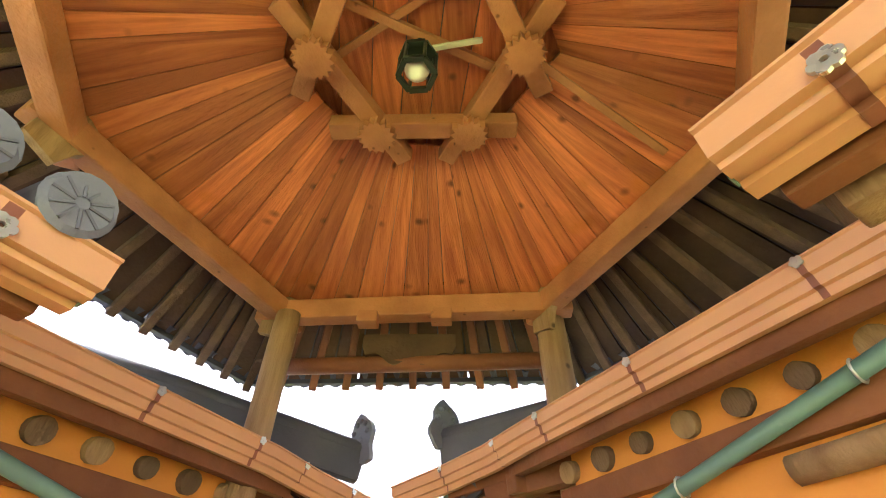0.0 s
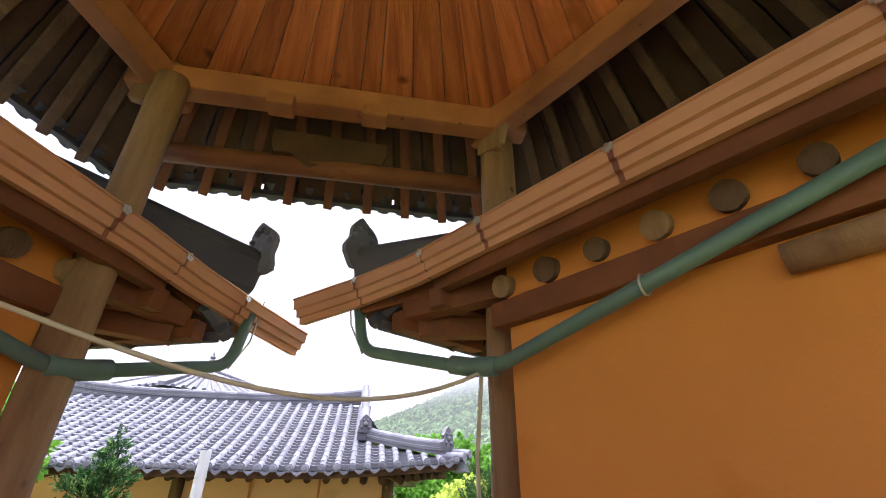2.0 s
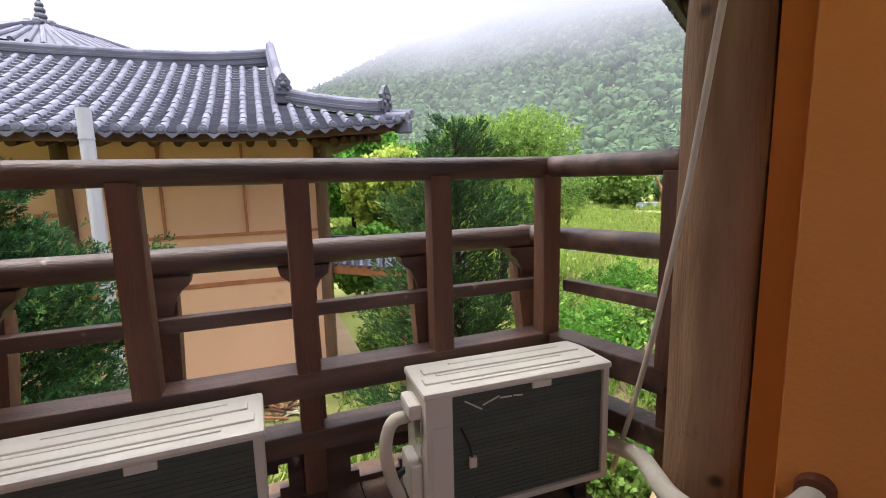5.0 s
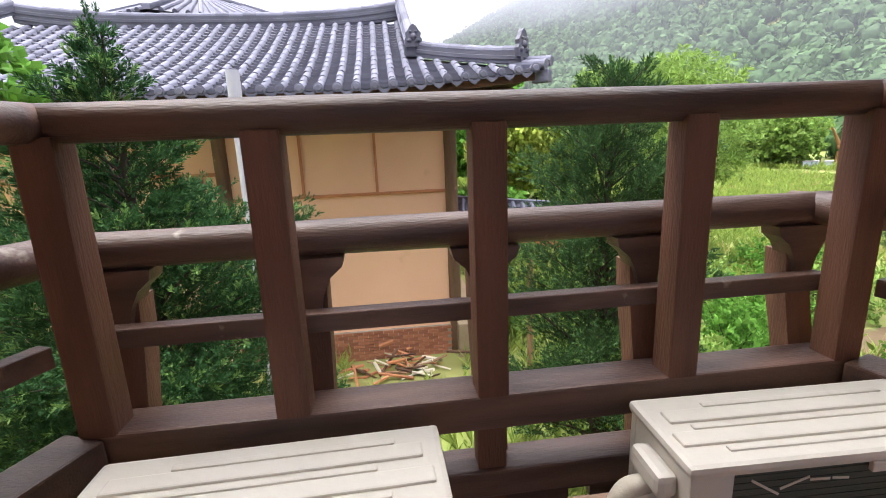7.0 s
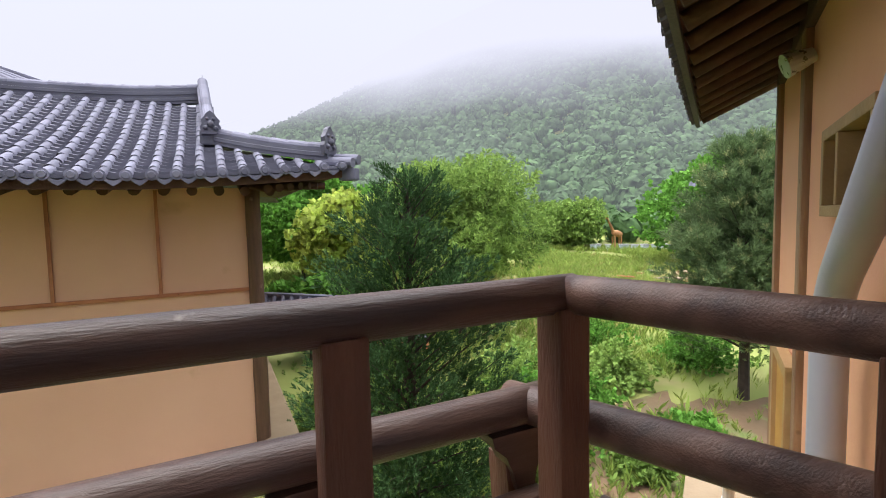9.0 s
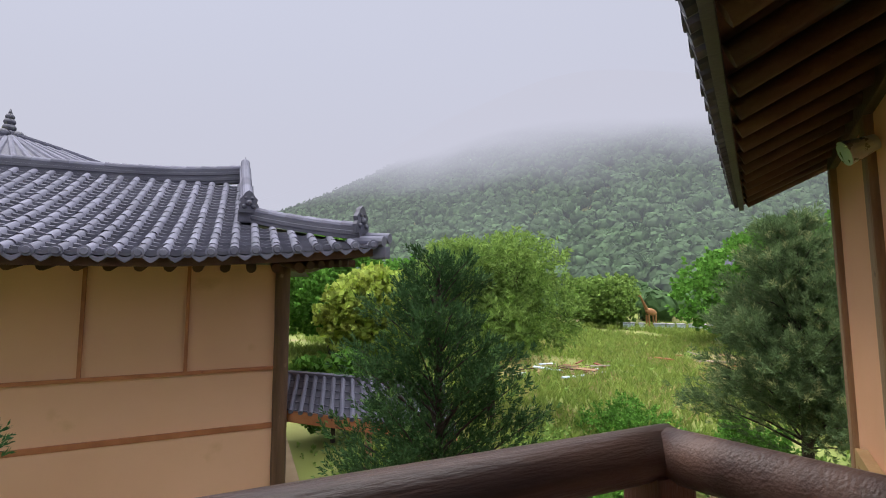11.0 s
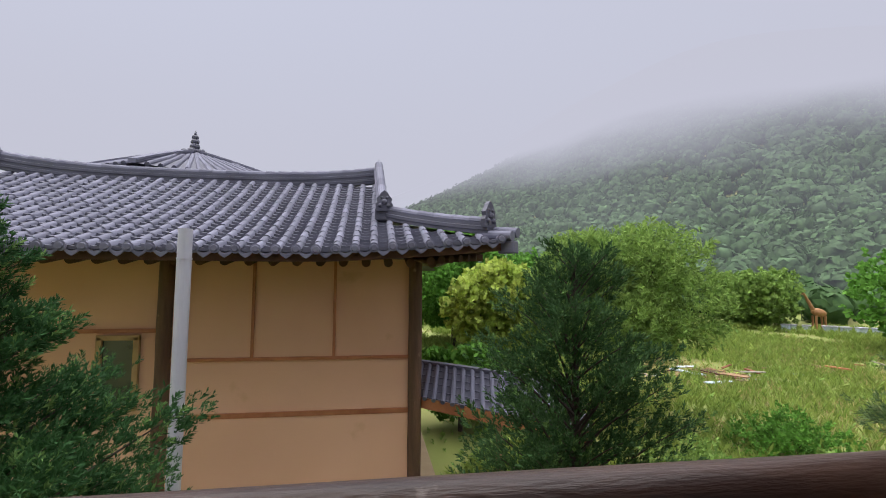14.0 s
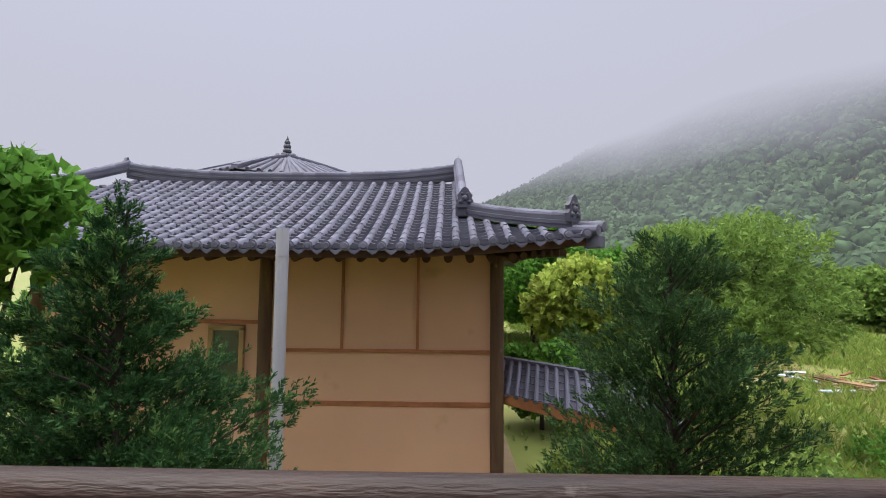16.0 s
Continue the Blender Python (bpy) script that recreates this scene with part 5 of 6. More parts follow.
for sx, xr, xh in ((1, RX1, HIPX), (-1, RX0, RX0)):
    if sx > 0:
        ridge("gable_ridge", [(xr + (xh - xr) * t, RY + (HIPY - RY) * t, roofz(xh, RY + (HIPY - RY) * t) + 0.02 + 0.27 * (1 - t)) for t in np.linspace(0, 1, 8)], 0.24, 0.24, 3, TILE, roof, "ridge running down the gable edge")
        ridge("hip_ridge", [(xh + (EX1 - 0.22 - xh) * t, HIPY + (EY + 0.2 - HIPY) * t, roofz(xh + (EX1 - xh) * t, HIPY + (EY - HIPY) * t) + 0.04 + 0.06 * t) for t in np.linspace(0.05, 0.97, 7)], 0.2, 0.20, 3, TILEDK, roof, "stacked tile ridge down to the corner")
    else:
        ridge("hip_ridge", [(RX0 + (EX0 - RX0) * t, RY + (EY - RY) * t, roofz(RX0 + (EX0 - RX0) * t, RY + (EY - RY) * t) + 0.25 - 0.15 * t) for t in np.linspace(0, 1, 8)], 0.22, 0.2, 3, TILEDK, roof, "stacked tile ridge down to the corner")


def ornament(bm, at, ang, sc=1.0):
    m = Matrix.Translation(at) @ pose(0, 0, 0, 90, 0, ang) @ Matrix.Scale(sc, 4)
    outl = [(-0.17, 0), (-0.19, 0.14), (-0.15, 0.2), (-0.17, 0.27), (-0.11, 0.34), (-0.07, 0.41), (0, 0.46), (0.07, 0.41), (0.11, 0.34), (0.17, 0.27), (0.15, 0.2), (0.19, 0.14), (0.17, 0)]
    extrude(bm, outl, 0.08, m)
    for x, y, r in ((-0.09, 0.12, 0.05), (0.09, 0.12, 0.05), (0, 0.2, 0.07), (-0.06, 0.3, 0.035), (0.06, 0.3, 0.035)):
        bmesh.ops.create_uvsphere(bm, u_segments=10, v_segments=8, radius=r, matrix=m @ Matrix.Translation((x, y, 0.07)))
one("end_tile", lambda bm: (ornament(bm, (HIPX, HIPY - 0.12, roofz(HIPX, HIPY) + 0.18), 0, 0.88), box(bm, (0.36, 0.3, 0.24), Matrix.Translation((HIPX, HIPY, roofz(HIPX, HIPY) + 0.12)), 0.03)), TILEDK, roof, "carved goblin-style end tile on the gable ridge")
one("end_tile", lambda bm: ornament(bm, (EX1 - 0.32, EY + 0.30, roofz(EX1, EY) + 0.22), 45, 1.0), TILEDK, roof, "carved end tile on the roof corner")
one("end_tile", lambda bm: ornament(bm, (RX0 - 0.05, RY, rz(RX0) + 0.22), -80, 0.75), TILEDK, roof, "carved end tile on the main ridge")
one("corner_tiles", lambda bm: (rod(bm, (EX1 - 0.45, EY + 0.4, roofz(EX1, EY) + 0.1), (EX1 + 0.02, EY - 0.06, roofz(EX1, EY) + 0.06), 0.09, 0.085), rod(bm, (EX1 - 0.3, EY + 0.5, roofz(EX1, EY) + 0.18), (EX1 + 0.16, EY + 0.08, roofz(EX1, EY) + 0.13), 0.09, 0.085), box(bm, (0.16, 0.3, 0.2), pose(EX1 - 0.02, EY + 0.05, roofz(EX1, EY) - 0.12, 0, 0, 45), 0.02)), TILE, roof)
one("lightning_rod", lambda bm: rod(bm, (RX1, RY, rz(RX1) + 0.3), (RX1, RY, rz(RX1) + 0.62), 0.015, 0.006, 6), TILEDK, roof)

# pavilion roof and finial behind the main ridge
pav = thing("pavilion_roof", (-6.0, 19.0, GROUND_Z), "six-sided tiled pavilion roof with a stacked gourd finial", "roof")
PX, PY, PZ = -6.0, 19.0, 5.72
def cone6(bm):
    for k in range(6):
        a, b = radians(60 * k + 30), radians(60 * k + 90)
        rows = []
        for t in np.linspace(0, 1, 6):
            r = 0.12 + 3.6 * t
            z = PZ - 1.25 * (t ** 1.1)
            rows.append([(PX + r * (math.cos(a) * (1 - u) + math.cos(b) * u), PY + r * (math.sin(a) * (1 - u) + math.sin(b) * u), z) for u in (0, 0.5, 1)])
        quads(bm, rows)
one("slopes", cone6, TILEDK, pav)
for k in range(6):
    a = radians(60 * k + 30)
    one("hip_ridge", lambda bm, a=a: ridgeline(bm, [(PX + (0.12 + 3.6 * t) * math.cos(a), PY + (0.12 + 3.6 * t) * math.sin(a), PZ - 1.25 * t ** 1.1) for t in np.linspace(0, 1, 6)], 0.2, 0.12, 2), TILE, pav)
def ribs6(bm):
    for k in range(6):
        a, b = radians(60 * k + 30), radians(60 * k + 90)
        for u in np.linspace(0.08, 0.92, 12):
            c = Vector((math.cos(a) * (1 - u) + math.cos(b) * u, math.sin(a) * (1 - u) + math.sin(b) * u, 0))
            t0 = 0.08 + abs(u - 0.5) * 0.9
            rod(bm, Vector((PX, PY, PZ - 1.25 * t0 ** 1.1 + 0.02)) + c * (0.12 + 3.6 * t0), Vector((PX, PY, PZ - 1.25 + 0.02)) + c * 3.72, 0.06, seg=8)
one("tile_ribs", ribs6, TILE, pav)
one("walls", lambda bm: bmesh.ops.create_cone(bm, cap_ends=True, segments=6, radius1=2.6, radius2=2.6, depth=7.4, matrix=pose(PX, PY, GROUND_Z + 3.7, 0, 0, 5)), PEACH, pav)
def gourd(bm):
    z = PZ - 0.05
    for r, h in ((0.22, 0.11), (0.17, 0.10), (0.15, 0.17), (0.13, 0.15), (0.10, 0.13)):
        bmesh.ops.create_uvsphere(bm, u_segments=14, v_segments=10, radius=1, matrix=Matrix.Translation((PX, PY, z + h / 2)) @ Matrix.Diagonal((r, r, h / 2 + 0.03, 1)))
        z += h
    rod(bm, (PX, PY, z - 0.02), (PX, PY, z + 0.16), 0.06, 0.01, 10)
    for k in range(6):
        a = radians(60 * k + 30)
        bmesh.ops.create_uvsphere(bm, u_segments=8, v_segments=6, radius=0.12, matrix=Matrix.Translation((PX + 0.3 * math.cos(a), PY + 0.3 * math.sin(a), PZ + 0.02)))
one("finial", gourd, TILEDK, pav, "dark stacked gourd finial", True)

flue = thing("flue_pipe", (-2.98, 10.6, GROUND_Z), "tall grey flue pipe standing before the house eave", "flue")
one("pipe", lambda bm: rod(bm, (-2.98, 10.6, GROUND_Z), (-2.98, 10.6, 2.40), 0.096, 0.096, 18), GREYPIPE, flue, "", False)
one("pipe_seam", lambda bm: rod(bm, (-2.98, 10.6, 1.965), (-2.98, 10.6, 1.99), 0.104, 0.104, 18), GREYPIPE, flue)

# low tiled roof beyond the house corner
annex = thing("low_tiled_roof", (2, 13, -1), "low grey tiled lean-to roof on a brown beam beside the house", "roof")
a0, a1 = Vector((0.68, 13.5, 0.0)), Vector((3.0, 11.0, 0.0))
dn = Vector((-0.2, -0.9, -0.40)).normalized()
one("slope", lambda bm: quads(bm, [[a0, a1], [a0 + dn * 1.15, a1 + dn * 1.15]]), TILEDK, annex)
def arib(bm):
    for k in range(16):
        p = a0.lerp(a1, (k + 0.3) / 16)
        rod(bm, p + Vector((0, 0, 0.02)), p + dn * 1.2 + Vector((0, 0, 0.02)), 0.042, seg=8)
    for k in range(5):
        q = dn * (0.25 + 0.22 * k) + Vector((0, 0, 0.015))
        bar(bm, a0 + q, a1 + q, 0.03, 0.012, 0)
one("tile_ribs", arib, TILE, annex)
one("ridge", lambda bm: ridgeline(bm, [a0 - Vector((0, 0, 0.03)), a1 - Vector((0, 0, 0.03))], 0.16, 0.08, 2), TILE, annex)
one("edge_beam", lambda bm: bar(bm, a0 + dn * 1.08 - Vector((0, 0, 0.12)), a1 + dn * 1.08 - Vector((0, 0, 0.12)), 0.1, 0.2, 0.01), BEAM, annex)
for t in (0.55, 0.9):
    p = a0.lerp(a1, t) + dn * 1.05
    one("prop", lambda bm, p=p: rod(bm, (p.x, p.y, GROUND_Z), (p.x, p.y, p.z - 0.1), 0.06, seg=8), POST, annex)
step = thing("stone_step", (1.1, 12.4, GROUND_Z), "tan stone terrace along the side of the house", "step")
one("terrace", lambda bm: box(bm, (0.62, 7.5, 0.75), Matrix.Translation((0.76, 15.7, GROUND_Z + 0.375)), 0.03), SLAB, step)

# brick footing and firewood
foot = thing("brick_footing", (-1.7, HY, GROUND_Z), "red brick footing course under the plaster wall", "footing")
one("mortar_bed", lambda bm: box(bm, (4.2, 0.05, 0.66), Matrix.Translation((-1.70, HY - 0.03, GROUND_Z + 0.33)), 0), MORTAR, foot)
bm = bmesh.new()
box(bm, (0.20, 0.05, 0.06), Matrix.Identity(4), 0)
brickmesh = bpy.data.meshes.new("brick")
bm.to_mesh(brickmesh)
bm.free()
brickmesh.materials.append(BRICK)
for r in range(9):
    for k in range(20):
        piece("brick", brickmesh, foot, Matrix.Translation((0.26 - 0.21 * k - (0.105 if r % 2 else 0), HY - 0.055 + jit.uniform(-0.003, 0.003), GROUND_Z + 0.04 + r * 0.071)))
wood = thing("firewood_pile", (-0.6, 11.9, GROUND_Z), "untidy pile of split firewood and sticks on the ground", "firewood")
for k in range(46):
    p = Vector((-0.7 + jit.gauss(0, 0.55), 11.6 + jit.gauss(0, 0.22), GROUND_Z + 0.05 + abs(jit.gauss(0, 0.13))))
    dv = Vector((jit.uniform(-1, 1), jit.uniform(-0.5, 0.5), jit.uniform(-0.2, 0.35))).normalized() * jit.uniform(0.15, 0.35)
    one("stick", lambda bm, p=p, dv=dv: rod(bm, p - dv, p + dv, jit.uniform(0.015, 0.04), seg=6), jit.choice((POST, BEAM, HOSE, SHADEWOOD)), wood)


# ---- trees and shrubs ----
def limb(bm, p, q, r0, r1, sag=0.0, n=4, seg=6):
    p, q = Vector(p), Vector(q)
    pts = [p.lerp(q, i / n) - Vector((0, 0, sag * math.sin(math.pi * i / n))) for i in range(n + 1)]
    for i, (a, b) in enumerate(zip(pts, pts[1:])):
        rod(bm, a, b, r0 + (r1 - r0) * i / n, r0 + (r1 - r0) * (i + 1) / n, seg)


def conifer(base, height, radius, foliage, tips, seed, label, sprig=0.15, count=2600, shape=0.8, rise=0.45, low=0.06, fan=9, tipshare=0.12, droop=0.0, wid=0.15, crown=1.0):
    """A conifer: trunk, limbs in whorls that thin upwards, and sprays of narrow foliage set along each limb."""
    rg = np.random.default_rng(seed)
    base = Vector(base)
    th = thing("conifer_tree", base, label, "tree")
    def wood(bm):
        limb(bm, base, base + Vector((0.05, 0.03, height * 0.97)), 0.018 * height + 0.02, 0.008, 0, 8, 8)
    one("trunk", wood, BARK, th)
    cs, ds, ss = [], [], []
    lim = bmesh.new()
    nl = int(26 * height)
    for i in range(nl):
        u = low + (1 - low) * (i + rg.uniform()) / nl
        a = i * 2.4 + rg.normal(0, 0.5)
        prof = min(1.0, (1 - u) / crown) ** shape * min(1.0, 0.72 + u * 2.2)
        ln = radius * prof * rg.uniform(0.6, 1.2) + 0.06
        p = base + Vector((0, 0, height * u * 0.97))
        out = Vector((math.cos(a), math.sin(a), rise * (0.7 + u) + rg.normal(0, 0.12) - droop * (1 - u)))
        q = p + out * ln
        limb(lim, p, q, 0.006 + 0.012 * ln, 0.003, -0.05 * ln, 3, 5)
        k = max(3, int(count * (ln / radius) ** 1.25 / nl * 1.9))
        for _ in range(k):
            t = rg.uniform(0.12, 1.05) ** 0.75
            c = p.lerp(q, t)
            w = 0.26 * ln * (1.15 - 0.7 * t) + 0.02
            off = Vector(rg.normal(0, 1, 3)) * w * 0.55
            off.z *= 0.7
            cs.append(c + off)
            dv = out.normalized() * 0.9 + off.normalized() * 0.55 + Vector((0, 0, 0.28))
            ds.append(dv)
            ss.append(sprig * rg.uniform(0.6, 1.35) * (0.75 + 0.25 * t))
    for j in range(40):
        u = 0.9 + 0.1 * j / 40
        cs.append(base + Vector((rg.normal(0, 0.02), rg.normal(0, 0.02), height * u)))
        ds.append(Vector((rg.normal(0, 0.35), rg.normal(0, 0.35), 1)))
        ss.append(sprig * 0.8)
    part("limb_work", lim, BARK, th)
    cs, ds, ss = np.array([tuple(c) for c in cs]), np.array([tuple(c) for c in ds]), np.array(ss)
    tv, tf = kites(fan, rg, 0.55, 1.0, wid)
    pick = rg.uniform(size=len(cs)) < tipshare
    scatter("crown", cs[~pick], ds[~pick], ss[~pick], tv, tf, foliage, th, rng=rg)
    scatter("new_growth", cs[pick], ds[pick], ss[pick], tv, tf, tips, th, "paler young shoots", rng=rg)
    return th


conifer((-2.9, 7.0, GROUND_Z), 5.50, 1.16, JUNIPER, JUNIPERTIP, 21, "dense dark green juniper with feathery shoots beside the balcony", 0.10, 23000, 1.15, 0.45, 0.05, 18, 0.14, 0.0, 0.10, 0.5)
conifer((-4.6, 8.0, GROUND_Z), 3.9, 1.3, JUNIPER, JUNIPERTIP, 25, "low dark green juniper beside the taller one", 0.15, 4200, 0.7, 0.4, 0.05, 16)
conifer((1.75, 8.3, GROUND_Z), 5.28, 1.32, SPRUCE, JUNIPERTIP, 22, "grey-green upright juniper with an open, layered crown", 0.095, 17000, 0.55, 0.62, 0.06, 17, 0.09, 0.0, 0.12)
conifer((11.4, 10.1, GROUND_Z), 6.5, 2.3, PINEN, PINETIP, 23, "young pine with long soft needle tufts over bare earth", 0.27, 11500, 0.62, 0.55, 0.2, 26, 0.10, 0.0, 0.055)


def broadleaf(base, height, crown_r, crown_z, foliage, seed, label, leaf=0.16, count=3000, flat=0.8, wide=0.5, fan=7, trunk=0.1):
    """A broad tree: forked trunk and several uneven lobes of leaf sprays with gaps between them."""
    rg = np.random.default_rng(seed)
    base = Vector(base)
    th = thing("broadleaf_tree", base, label, "tree")
    cen = base + Vector((0, 0, crown_z))
    lobes = []
    for i in range(11):
        v = Vector(rg.normal(0, 1, 3)).normalized()
        lobes.append((cen + Vector((v.x * crown_r * 0.62, v.y * crown_r * 0.62, v.z * crown_r * flat * 0.62)), crown_r * rg.uniform(0.34, 0.55)))
    def wood(bm):
        limb(bm, base, cen, trunk, trunk * 0.5, 0, 5, 8)
        for c, r in lobes:
            limb(bm, base.lerp(cen, 0.6), c, trunk * 0.45, 0.012, -0.1, 4, 6)
    one("trunk", wood, BARK, th)
    cs, ds = [], []
    for i in range(count):
        c, r = lobes[i % len(lobes)]
        v = Vector(rg.normal(0, 1, 3)).normalized()
        rr = r * rg.uniform(0.55, 1.1)
        cs.append(c + Vector((v.x * rr, v.y * rr, v.z * rr * 0.8)))
        ds.append(v + Vector((0, 0, 0.35)) + Vector(rg.normal(0, 0.4, 3)))
    tv, tf = kites(fan, rg, 0.8, 1.0, wide)
    scatter("crown", np.array([tuple(c) for c in cs]), np.array([tuple(c) for c in ds]), leaf * rg.uniform(0.6, 1.4, count), tv, tf, foliage, th, rng=rg)
    return th


broadleaf((7.7, 17.8, gz(7.7, 17.8)), 6.4, 2.75, 4.3, LIME, 31, "broad light green pine in the meadow", 0.34, 6500, 0.75, 0.14, 10, 0.16)
broadleaf((14.5, 27.5, gz(14.5, 27.5)), 3.4, 1.5, 1.8, LIME, 42, "bright green young tree in the meadow", 0.3, 3200, 0.8, 0.2, 9, 0.1)
broadleaf((4.0, 19.5, gz(4.0, 19.5)), 5.4, 1.7, 3.8, YELLOW, 32, "yellow-green young tree behind the house", 0.3, 2600, 0.9, 0.5, 7, 0.09)
broadleaf((2.5, 18.5, gz(2.5, 18.5)), 2.6, 1.25, 1.7, LEAF, 33, "vine-smothered bright green thicket beside the house", 0.32, 3000, 0.9, 0.6, 7, 0.08)
broadleaf((-6.75, 9.9, GROUND_Z), 6.6, 1.25, 5.5, LEAF, 34, "leafy branch end of a walnut-like tree above the yard", 0.34, 750, 0.85, 0.34, 8, 0.09)
for i, (x, y, r, z, m) in enumerate(((31, 23.5, 5.0, 4.6, LEAF), (33, 40, 4.0, 3.2, LIME), (22, 46, 3.6, 3.0, LEAF), (12, 38, 3.4, 3.4, LEAF), (5, 34, 4.0, 4.4, LEAF), (36, 18, 5, 5, LEAF), (8, 30, 2.6, 2.4, LIME), (-2.5, 31, 4, 4.5, LEAF), (-14.5, 24, 3.2, 3.0, LEAF))):
    broadleaf((x, y, gz(x, y)), z + r * 0.6, r, z, m, 50 + i, "round-crowned green tree at the meadow's edge", 0.55, 2600, 0.8, 0.5, 7, 0.16)


def shrub(base, r, h, foliage, seed, label, leaf=0.2, count=700, wide=0.35):
    rg = np.random.default_rng(seed)
    th = thing("shrub", base, label, "shrub")
    b = Vector(base)
    def stems(bm):
        for k in range(7):
            a = k * 0.9
            limb(bm, b, b + Vector((math.cos(a) * r * 0.6, math.sin(a) * r * 0.6, h * 0.7)), 0.015, 0.005, -0.05, 3, 5)
    one("stems", stems, BARK, th)
    v = rg.normal(size=(count, 3))
    v /= np.linalg.norm(v, axis=1, keepdims=True)
    v[:, 2] = np.abs(v[:, 2])
    q = rg.uniform(0.35, 1.08, (count, 1)) * (1 + 0.28 * np.sin(v[:, :1] * 5 + seed) * np.cos(v[:, 1:2] * 4))
    cs = np.array([b.x, b.y, b.z]) + v * q * np.array([r, r, h])
    tv, tf = kites(8, rg, 0.8, 1.0, wide)
    scatter("leaves", cs, v + np.array([0, 0, 0.6]) + rg.normal(0, 0.3, (count, 3)), leaf * rg.uniform(0.6, 1.4, count), tv, tf, foliage, th, rng=rg)
    return th


sh = random.Random(9)
for i, (x, y, r, h, m) in enumerate(((5.6, 10.6, 1.1, 1.5, LEAF), (7.2, 11.6, 0.9, 1.1, LEAF), (4.4, 9.6, 0.8, 0.9, LIME), (6.4, 9.0, 0.45, 0.4, LIME), (8.2, 9.2, 0.5, 0.45, LEAF), (3.6, 7.4, 0.7, 0.7, LIME), (5.0, 7.4, 0.4, 0.35, LEAF), (9.4, 12.4, 1.0, 0.9, LIME), (12.6, 12.2, 1.0, 1.0, LEAF), (2.7, 10.6, 0.8, 0.8, LIME), (1.9, 13.2, 0.6, 0.7, LIME), (3.0, 14.6, 0.9, 0.9, GRASS), (7.0, 13.6, 1.0, 1.0, LIME), (11.0, 15.0, 1.2, 1.1, LEAF))):
    shrub((x, y, gz(x, y)), r, h, m, 70 + i, "low leafy green shrub in the weeds", 0.2, 750)

# meadow grass in uneven clumps
rg = np.random.default_rng(5)
n = 60000
gx, gy_ = rg.uniform(-4, 42, n), rg.uniform(6.5, 50, n)
keep = np.array([noise.noise(Vector((x * 0.22, y * 0.22, 1))) + 0.6 * noise.noise(Vector((x * 0.06, y * 0.06, 4))) > -0.2 for x, y in zip(gx, gy_)])
keep &= ~((gx < 0.9) & (gy_ > 12.2)) & ~((gx < 0.4) & (gx > -1.8) & (gy_ > 10.6)) & ~((gx > 9.0) & (gy_ < 12.0) & (gy_ > 7.5) & (rg.uniform(size=n) < 0.72))
gx, gy_ = gx[keep], gy_[keep]
tv, tf = kites(9, rg, 0.45, 1.3, 0.07)
gs = rg.uniform(0.18, 0.5, len(gx)) * (1 + 0.01 * gy_)
scatter("meadow_grass", np.stack([gx, gy_, GROUND_Z - 0.02 + 0.04 * np.clip(np.hypot(gx, gy_) - 14.0, 0, 30)], 1), np.stack([rg.normal(0, 0.2, len(gx)), rg.normal(0, 0.2, len(gx)), np.ones(len(gx))], 1), gs, tv, tf, GRASS, None, "tall bright green meadow grass in uneven clumps", "grass", "stuff", rg)

# broad-leaved weeds and patches of dry grass between the clumps
DRY = leafmat("dry_grass", (0.42, 0.34, 0.15), (0.33, 0.29, 0.11))
for name, n, x0, x1, y0, y1, s0, s1, m, wide, seed, lab in (
        ("meadow_weeds", 3600, 1.2, 30, 8.5, 40, 0.14, 0.42, LIME, 0.26, 8, "broad-leaved bright green weeds scattered through the meadow"),
        ("tall_weeds", 1500, 2.0, 34, 9.0, 44, 0.3, 0.8, GRASS, 0.12, 12, "taller fresh green weeds in loose stands"),
        ("dry_grass", 5200, 9.0, 30, 15, 33, 0.18, 0.42, DRY, 0.08, 16, "straw-coloured dry grass in thin patches")):
    rg = np.random.default_rng(seed)
    wx, wy = rg.uniform(x0, x1, n), rg.uniform(y0, y1, n)
    ok = np.array([noise.noise(Vector((x * 0.3 + seed, y * 0.3, seed))) > -0.02 for x, y in zip(wx, wy)])
    ok &= ~((wx > 9.5) & (wx < 13.5) & (wy < 12.0))
    wx, wy = wx[ok], wy[ok]
    tv, tf = kites(9, rg, 0.6, 1.1, wide)
    k = len(wx)
    scatter(name, np.stack([wx, wy, GROUND_Z - 0.02 + 0.04 * np.clip(np.hypot(wx, wy) - 14.0, 0, 30)], 1), np.stack([rg.normal(0, 0.3, k), rg.normal(0, 0.3, k), np.ones(k)], 1), rg.uniform(s0, s1, k), tv, tf, m, None, lab, "weeds", "stuff", rg)

# bare red earth below the pine
bm = bmesh.new()
rows = []
for i in range(12):
    rows.append([(5.2 + 10.5 * i / 11 + 0.4 * noise.noise(Vector((i, k, 2))), 5.2 + 6.2 * k / 11 + 0.5 * noise.noise(Vector((i, k, 8))), GROUND_Z + 0.055 + 0.04 * noise.noise(Vector((i * 0.7, k * 0.7, 3)))) for k in range(12)])
quads(bm, rows)
EARTH = mat("bare_red_earth", (0.16, 0.095, 0.055), (0.10, 0.075, 0.038), 0.8, 0.95, 0.6, 6, wear=((0.13, 0.17, 0.05), 0.56, 0.9))
obj("ground_bare_earth", bm, EARTH, "bare red-brown earth with leaf litter under the pine", "ground", "structure", smooth=True)

# ---- far things in the meadow ----
BLUE = mat("pale_blue_tarp", (0.42, 0.52, 0.62), (0.55, 0.6, 0.64), 3, 0.5, 0.2)
